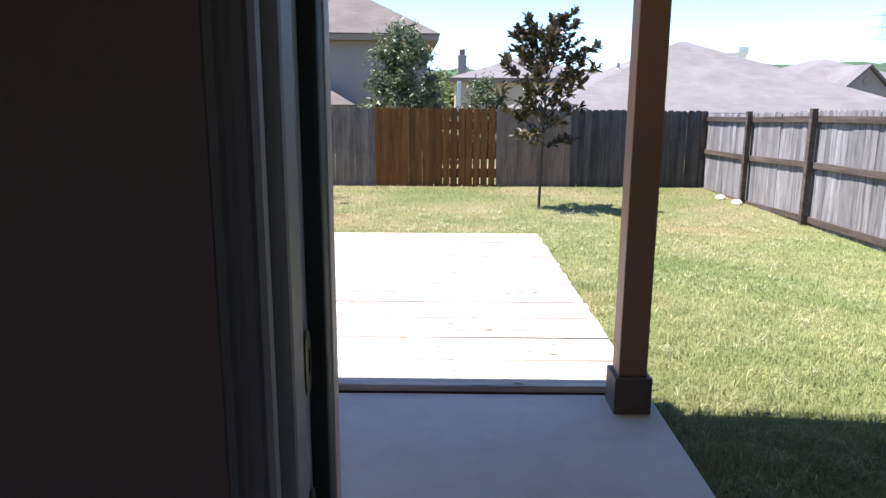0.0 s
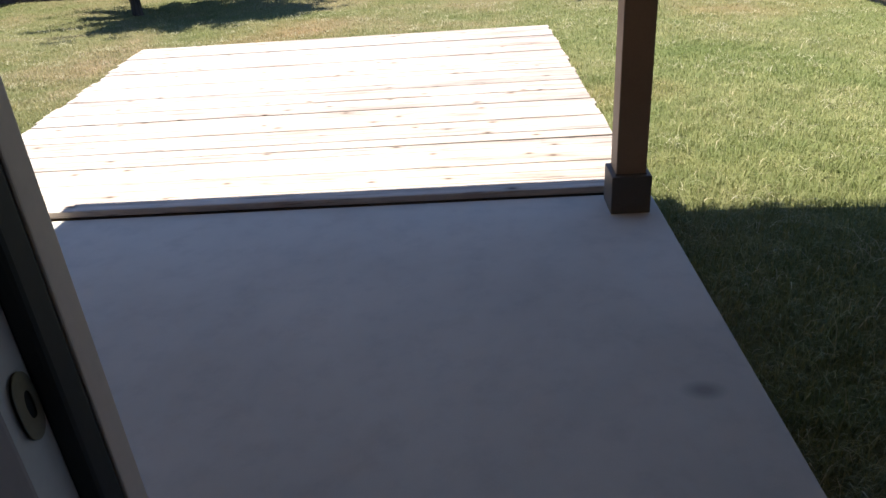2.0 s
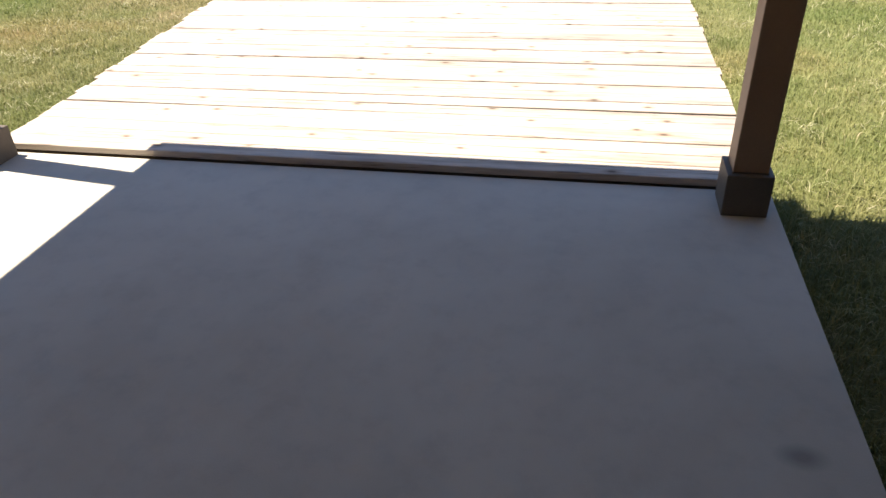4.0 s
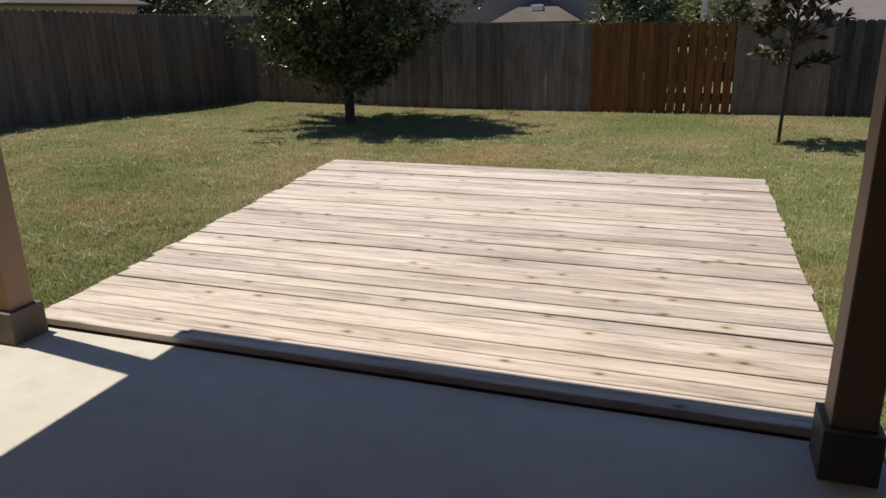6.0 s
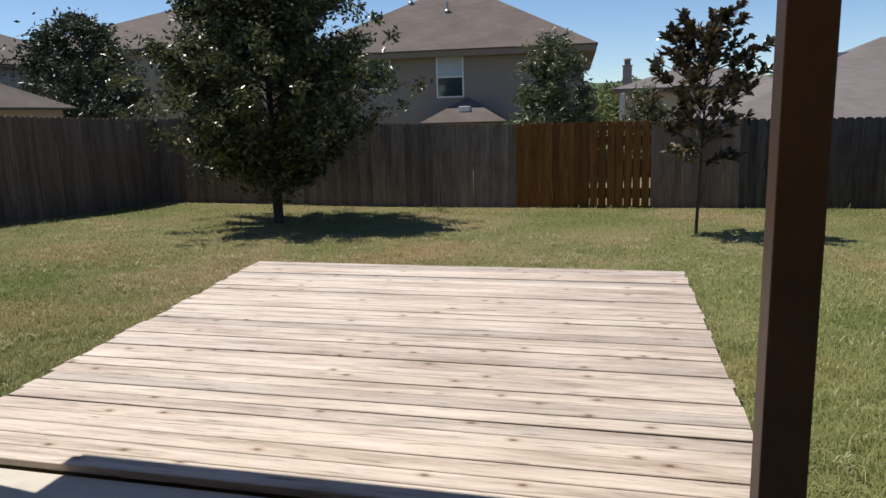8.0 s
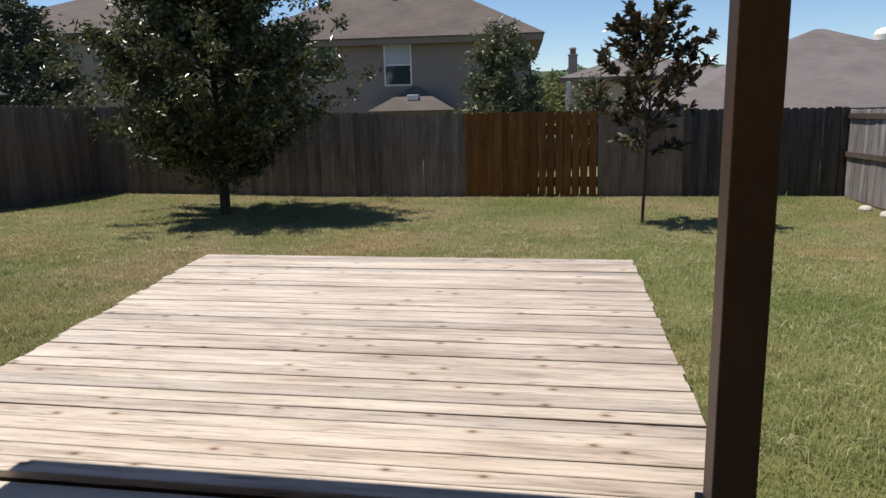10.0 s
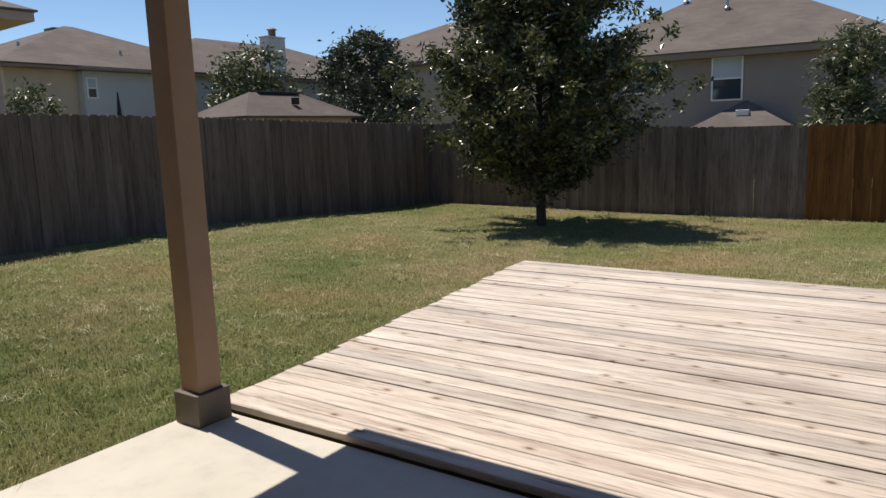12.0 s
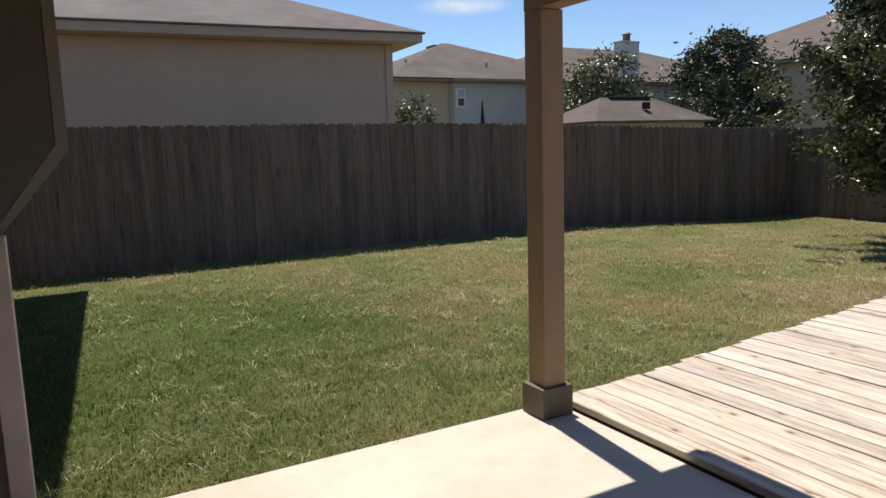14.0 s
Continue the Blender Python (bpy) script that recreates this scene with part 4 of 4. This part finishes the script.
def hills():
    """Low wooded hills far off."""
    vs, fs = [], []
    k = 160
    for i in range(k + 1):
        a = radians(-75 + 150 * i / k)
        for j, (d, f) in enumerate(((300, 0.0), (330, 0.75), (380, 1.0), (520, 0.0))):
            h = 17 + 7 * noise.noise((a * 3.1, 2.0, 0)) + 2.2 * noise.noise((a * 24, 5, 0)) + 1.2 * noise.noise((a * 80, j, 0))
            h *= 0.45 + 0.55 * soft((math.degrees(a) + 30) / 25)
            vs.append((d * math.sin(a), d * math.cos(a), -1 + h * f))
    for i in range(k):
        for j in range(3):
            fs.append((i * 4 + j, i * 4 + j + 1, i * 4 + j + 5, i * 4 + j + 4))
    me = bpy.data.meshes.new("hills")
    me.from_pydata(vs, [], fs)
    me.materials.append(M_HILL)
    tagged(new("backdrop_hills", me), "low green wooded hills on the horizon", "hills", kind="structure")


hills()


def wisp(name):
    m, n, l, b = shader(name, 1.0)
    co = n.new("ShaderNodeTexCoord").outputs["Object"]
    mp = n.new("ShaderNodeMapping")
    mp.inputs["Scale"].default_value = (1 / 62, 1 / 13, 1.0)
    l.new(co, mp.inputs["Vector"])
    gr = n.new("ShaderNodeTexGradient")
    gr.gradient_type = "SPHERICAL"
    l.new(mp.outputs[0], gr.inputs[0])
    ns = noise_node(n, l, co, 0.04, 4, 0.55)
    f = n.new("ShaderNodeMath")
    f.operation = "MULTIPLY"
    l.new(gr.outputs["Fac"], f.inputs[0])
    l.new(ns.outputs[0], f.inputs[1])
    r = ramp_node(n, [(0.0, (0, 0, 0)), (0.14, (0.2, 0.2, 0.2)), (0.45, (0.75, 0.75, 0.75))])
    l.new(f.outputs[0], r.inputs[0])
    # emission gives the wisp its sunlit brightness
    em = n.new("ShaderNodeEmission")
    em.inputs["Color"].default_value, em.inputs["Strength"].default_value = (0.93, 0.96, 1.0, 1), 0.55
    tr = n.new("ShaderNodeBsdfTransparent")
    mx = n.new("ShaderNodeMixShader")
    l.new(r.outputs[0], mx.inputs[0])
    l.new(tr.outputs[0], mx.inputs[1])
    l.new(em.outputs[0], mx.inputs[2])
    l.new(mx.outputs[0], n["Material Output"].inputs[0])
    return m


def cloud():
    """One thin wisp of cloud, far off in the west."""
    bm = bmesh.new()
    bmesh.ops.create_grid(bm, x_segments=8, y_segments=4, size=1.0, matrix=Matrix.Diagonal((64, 14, 1, 1)))
    ob = new("backdrop_cloud", mesh_of("backdrop_cloud", bm, wisp("cloud_wisp")))
    ob.matrix_world = Matrix.Translation((-757, 457, 168)) @ Vector((757, -457, -40)).to_track_quat("Z", "Y").to_matrix().to_4x4()
    ob.visible_shadow = False
    tagged(ob, "thin white wisp of cloud in the blue sky", "cloud", kind="structure")


cloud()


def water_tower():
    w = tagged(empty("water_tower", 100, 258, -1), "white water tower with a domed tank beyond the roofs", "water tower", "", "object")
    bm = bmesh.new()
    prof = [(1.6, -1), (1.5, 14), (2.6, 16), (3.3, 17.5), (3.3, 19.3), (2.6, 20.6), (1.2, 21.3), (0.01, 21.5)]
    rings = [[bm.verts.new((100 + r * math.cos(q), 258 + r * math.sin(q), z)) for q in [i * math.tau / 20 for i in range(20)]] for r, z in prof]
    for a, b in zip(rings, rings[1:]):
        for i in range(20):
            bm.faces.new((a[i], a[(i + 1) % 20], b[(i + 1) % 20], b[i]))
    part("tank", bm, M_WHITE, w)


water_tower()


def pylon():
    """A steel lattice mast, hazy in the distance."""
    p = tagged(empty("power_pylon", 190, 330, -1), "thin grey steel lattice pylon on the horizon", "pylon", "", "object")
    bm = bmesh.new()
    for sx in (-1, 1):
        for sy in (-1, 1):
            limb(bm, (190 + sx * 3.2, 330 + sy * 3.2, -1), (190 + sx * 0.4, 330 + sy * 0.4, 40), 0.1, 0.06, 4, 0)
    for i in range(8):
        z0, z1 = -1 + i * 5, 4 + i * 5
        w0, w1 = 3.2 - 2.8 * i / 8.2, 3.2 - 2.8 * (i + 1) / 8.2
        limb(bm, (190 - w0, 330 - w0, z0), (190 + w1, 330 - w1, z1), 0.05, 0.05, 4, 0)
        limb(bm, (190 + w0, 330 - w0, z0), (190 - w1, 330 - w1, z1), 0.05, 0.05, 4, 0)
    part("mast", bm, M_METAL, p)
    bm = bmesh.new()
    for z in (28, 33, 38):
        limb(bm, (184, 330, z), (196, 330, z), 0.08, 0.08, 4, 0)
    part("crossarm", bm, M_METAL, p)


pylon()


def satellite_dish(x, y, z):
    d = tagged(empty("satellite_dish", x, y, z), "small white satellite dish on the far roof", "satellite dish", "", "object")
    bm = bmesh.new()
    m = Matrix.Translation((x, y, z + 0.3)) @ Matrix.Rotation(radians(55), 4, "X")
    rings = [[bm.verts.new(m @ Vector((r * math.cos(q), r * math.sin(q), r * r * 0.5))) for q in [i * math.tau / 16 for i in range(16)]] for r in (0.02, 0.18, 0.34)]
    rings.append([bm.verts.new(v.co - m.to_3x3() @ Vector((0, 0, 0.02))) for v in rings[-1]])
    rings.append([bm.verts.new(v.co - m.to_3x3() @ Vector((0, 0, 0.02))) for v in rings[0]])
    for a, b in zip(rings, rings[1:]):
        for i in range(16):
            bm.faces.new((a[i], a[(i + 1) % 16], b[(i + 1) % 16], b[i]))
    part("bowl", bm, M_WHITE, d)
    bm = bmesh.new()
    limb(bm, (x, y, z - 0.15), (x, y, z + 0.3), 0.025, 0.025, 6, 0)
    part("mast", bm, M_METAL, d)


satellite_dish(14.9, 32.3, 2.07)


def footing(x, y, seed):
    """A rough lump of concrete at the foot of a fence post."""
    bm = bmesh.new()
    bmesh.ops.create_icosphere(bm, subdivisions=2, radius=0.1)
    for v in bm.verts:
        v.co *= 1 + 0.25 * noise.noise(v.co * 7 + Vector((seed, 0, 0)))
        v.co = Vector((x + v.co.x, y + v.co.y * 1.3, level(x, y) + 0.0 + v.co.z * 0.7))
    tagged(part("concrete_footing", bm, M_CONC, None), "rough pale concrete footing at a fence post", "footing", "post footings", "object")


footing(5.26, 13.1, 1)
footing(5.28, 12.4, 2)


# ---- the timber deck ----
def deck():
    d = tagged(empty("deck", -1.0, 5.6, -0.1), "low weathered timber deck of long pale boards", "deck", "", "object")
    rng = random.Random(21)
    n, y0, pitch = 33, 3.272, 0.1433
    bm = bmesh.new()
    w, t = 0.1375, 0.038
    prism(bm, [(-w / 2, -t), (-w / 2, -0.004), (-w / 2 + 0.004, 0), (w / 2 - 0.004, 0), (w / 2, -0.004), (w / 2, -t)], 0, -0.5, 0.5)
    me = mesh_of("board", bm, M_DECK)
    for i in range(n):
        yc = y0 + w / 2 + i * pitch
        f = (yc - y0) / (n * pitch)
        xl, xr = -3.03 - 0.5 * f + rng.uniform(-0.018, 0.018), 1.18 - 0.05 * f + rng.uniform(-0.012, 0.012)
        # a few boards have warped and opened a joint towards one end
        yaw = {5: -0.22, 6: 0.1, 20: 0.2, 21: -0.12, 12: 0.1, 26: -0.16, 29: 0.12}.get(i, rng.uniform(-0.05, 0.05))
        narrow = rng.choice((0.935, 0.955, 0.965, 0.975, 0.98))
        ob = new("board", me)
        ob.parent = d
        ob.matrix_parent_inverse = d.matrix_world.inverted()
        ob.matrix_basis = pose((xl + xr) / 2, yc + rng.uniform(-0.002, 0.002), 0.04 + rng.uniform(-0.004, 0.004), rng.uniform(-1.8, 1.8), rng.uniform(-0.08, 0.08), yaw) @ Matrix.Diagonal((xr - xl, narrow * (0.96 if abs(yaw) > 0.06 else 1), 1, 1))
    for x in (-2.95, -2.3, -1.7, -1.1, -0.5, 0.1, 0.65, 1.1):
        boxes("joist", M_JOIST, d, (x - 0.019, 3.321, -0.2, x + 0.019, 7.93, -0.003), chamfer=0)
    boxes("rim", M_JOIST, d, (-3.0, 3.284, -0.2, 1.12, 3.32, -0.003), chamfer=0)
    boxes("rim", M_JOIST, d, (-3.45, 7.9305, -0.3, 1.08, 7.97, -0.003), chamfer=0)
    return d


deck()


# ---- grass ----
def grass():
    """Blades of grass over the near lawn, thinning with the distance from the patio."""
    rs = np.random.RandomState(5)
    n = 1180000
    xs, ys = rs.uniform(-9.75, 5.5, n), rs.uniform(-1.5, 14.8, n)
    dist = np.hypot(np.maximum(np.maximum(-2.8 - xs, xs - 1.2), 0), np.maximum(ys - 3.2, 0))
    keep = rs.rand(n) < np.clip(1.1 - dist / 8.0, 0.2, 0.9)
    fl = (ys - 3.29) / 4.71
    keep &= ~((xs > -3.12) & (xs < 1.225) & (ys < 3.29))
    keep &= ~((ys > 3.2) & (ys < 8.0) & (xs > -3.03 - 0.5 * fl) & (xs < 1.18))
    keep &= ~((ys < 0.45) & (xs < -2.8) & (xs > -4.8)) & ~((ys < 0.13) & ((xs > 1) | (xs <= -4.8)))
    xs, ys = xs[keep], ys[keep]
    n = len(xs)
    zs = np.array([level(x, y) for x, y in zip(xs, ys)]) - 0.025
    h = rs.uniform(0.028, 0.056, n) * np.where(rs.rand(n) < 0.05, 1.8, 1.0)
    near = np.clip(1.6 - dist[keep] / 4.0, 1.0, 1.5)
    h *= near * (0.75 + 0.5 * (0.5 + 0.5 * np.sin(xs * 9.1 + 3 * np.sin(ys * 4.3)) * np.sin(ys * 8.3 + 2 * np.sin(xs * 5.7))))
    h *= np.clip(1.15 - np.hypot(xs, ys - 2) / 20, 0.65, 1.0)
    q, lean = rs.uniform(0, math.tau, n), np.where(rs.rand(n) < 0.08, rs.uniform(1.1, 1.5, n), rs.uniform(0.25, 1.05, n))
    wd = rs.uniform(0.0014, 0.0026, n) * (1 + np.hypot(xs, ys - 2) * 0.07)
    weeds = (ys > 13.3) & (xs > -3.5) & (xs < 4.5) & (rs.rand(n) < 0.05)
    h = np.where(weeds, h * rs.uniform(1.5, 3.5, n), h)
    dx, dy = np.cos(q), np.sin(q)
    v = np.empty((n, 5, 3))
    base = np.stack([xs, ys, zs], 1)
    side = np.stack([-dy * wd, dx * wd, np.zeros(n)], 1)
    mid = base + np.stack([dx * lean * h * 0.45, dy * lean * h * 0.45, h * 0.75], 1)
    v[:, 0], v[:, 1] = base - side, base + side
    v[:, 2], v[:, 3] = mid - side * 0.8, mid + side * 0.8
    v[:, 4] = base + np.stack([dx * lean * h * 1.3, dy * lean * h * 1.3, h * (1.2 - 0.5 * lean)], 1)
    idx = (np.arange(n) * 5)[:, None]
    tris = np.concatenate([idx + np.array([[0, 1, 3]]), idx + np.array([[0, 3, 2]]), idx + np.array([[2, 3, 4]])], 1).reshape(-1)
    me = bpy.data.meshes.new("grass")
    me.vertices.add(n * 5)
    me.vertices.foreach_set("co", v.reshape(-1))
    me.loops.add(n * 9)
    me.loops.foreach_set("vertex_index", tris.astype(np.int32))
    me.polygons.add(n * 3)
    me.polygons.foreach_set("loop_start", np.arange(0, n * 9, 3, dtype=np.int32))
    me.update(calc_edges=True)
    me.materials.append(M_BLADE)
    tagged(new("grass", me), "short green and straw-coloured blades of the lawn", "grass", kind="stuff")



def dry_grass():
    """Long straw-coloured blades lying in loose tufts on the near lawn."""
    rng = random.Random(8)
    vs, fs = [], []
    for _ in range(1500):
        cx, cy = rng.uniform(-9.4, 5.2), rng.uniform(0.6, 11.0)
        west, east = cx < -3.25 - 0.5 * max(0, (cy - 3.29) / 4.71), cx > 1.28
        if not (west or east or cy > 8.1):
            continue
        for _ in range(rng.randint(4, 14)):
            x, y = cx + rng.gauss(0, 0.05), cy + rng.gauss(0, 0.05)
            q, ln, w = rng.uniform(0, math.tau), rng.uniform(0.04, 0.13), rng.uniform(0.0014, 0.0026)
            z = level(x, y) - 0.005 + rng.uniform(0.0, 0.02)
            dx, dy, k = math.cos(q), math.sin(q), len(vs)
            up, bend = ln * rng.uniform(0.05, 0.35), rng.uniform(-0.3, 0.3) * ln
            for f, h in ((0.0, 0.0), (0.5, up), (1.0, up * 0.6)):
                px, py = x + dx * ln * f - dy * bend * f * f, y + dy * ln * f + dx * bend * f * f
                wf = w * (1 - 0.6 * f)
                vs += [(px - dy * wf, py + dx * wf, z + h), (px + dy * wf, py - dx * wf, z + h)]
            fs += [(k, k + 1, k + 3, k + 2), (k + 2, k + 3, k + 5, k + 4)]
    me = bpy.data.meshes.new("dry_grass")
    me.from_pydata(vs, [], fs)
    me.materials.append(M_STRAW)
    tagged(new("dry_grass", me), "loose pale straw-coloured blades lying on the lawn", "grass", kind="stuff")


grass()
dry_grass()
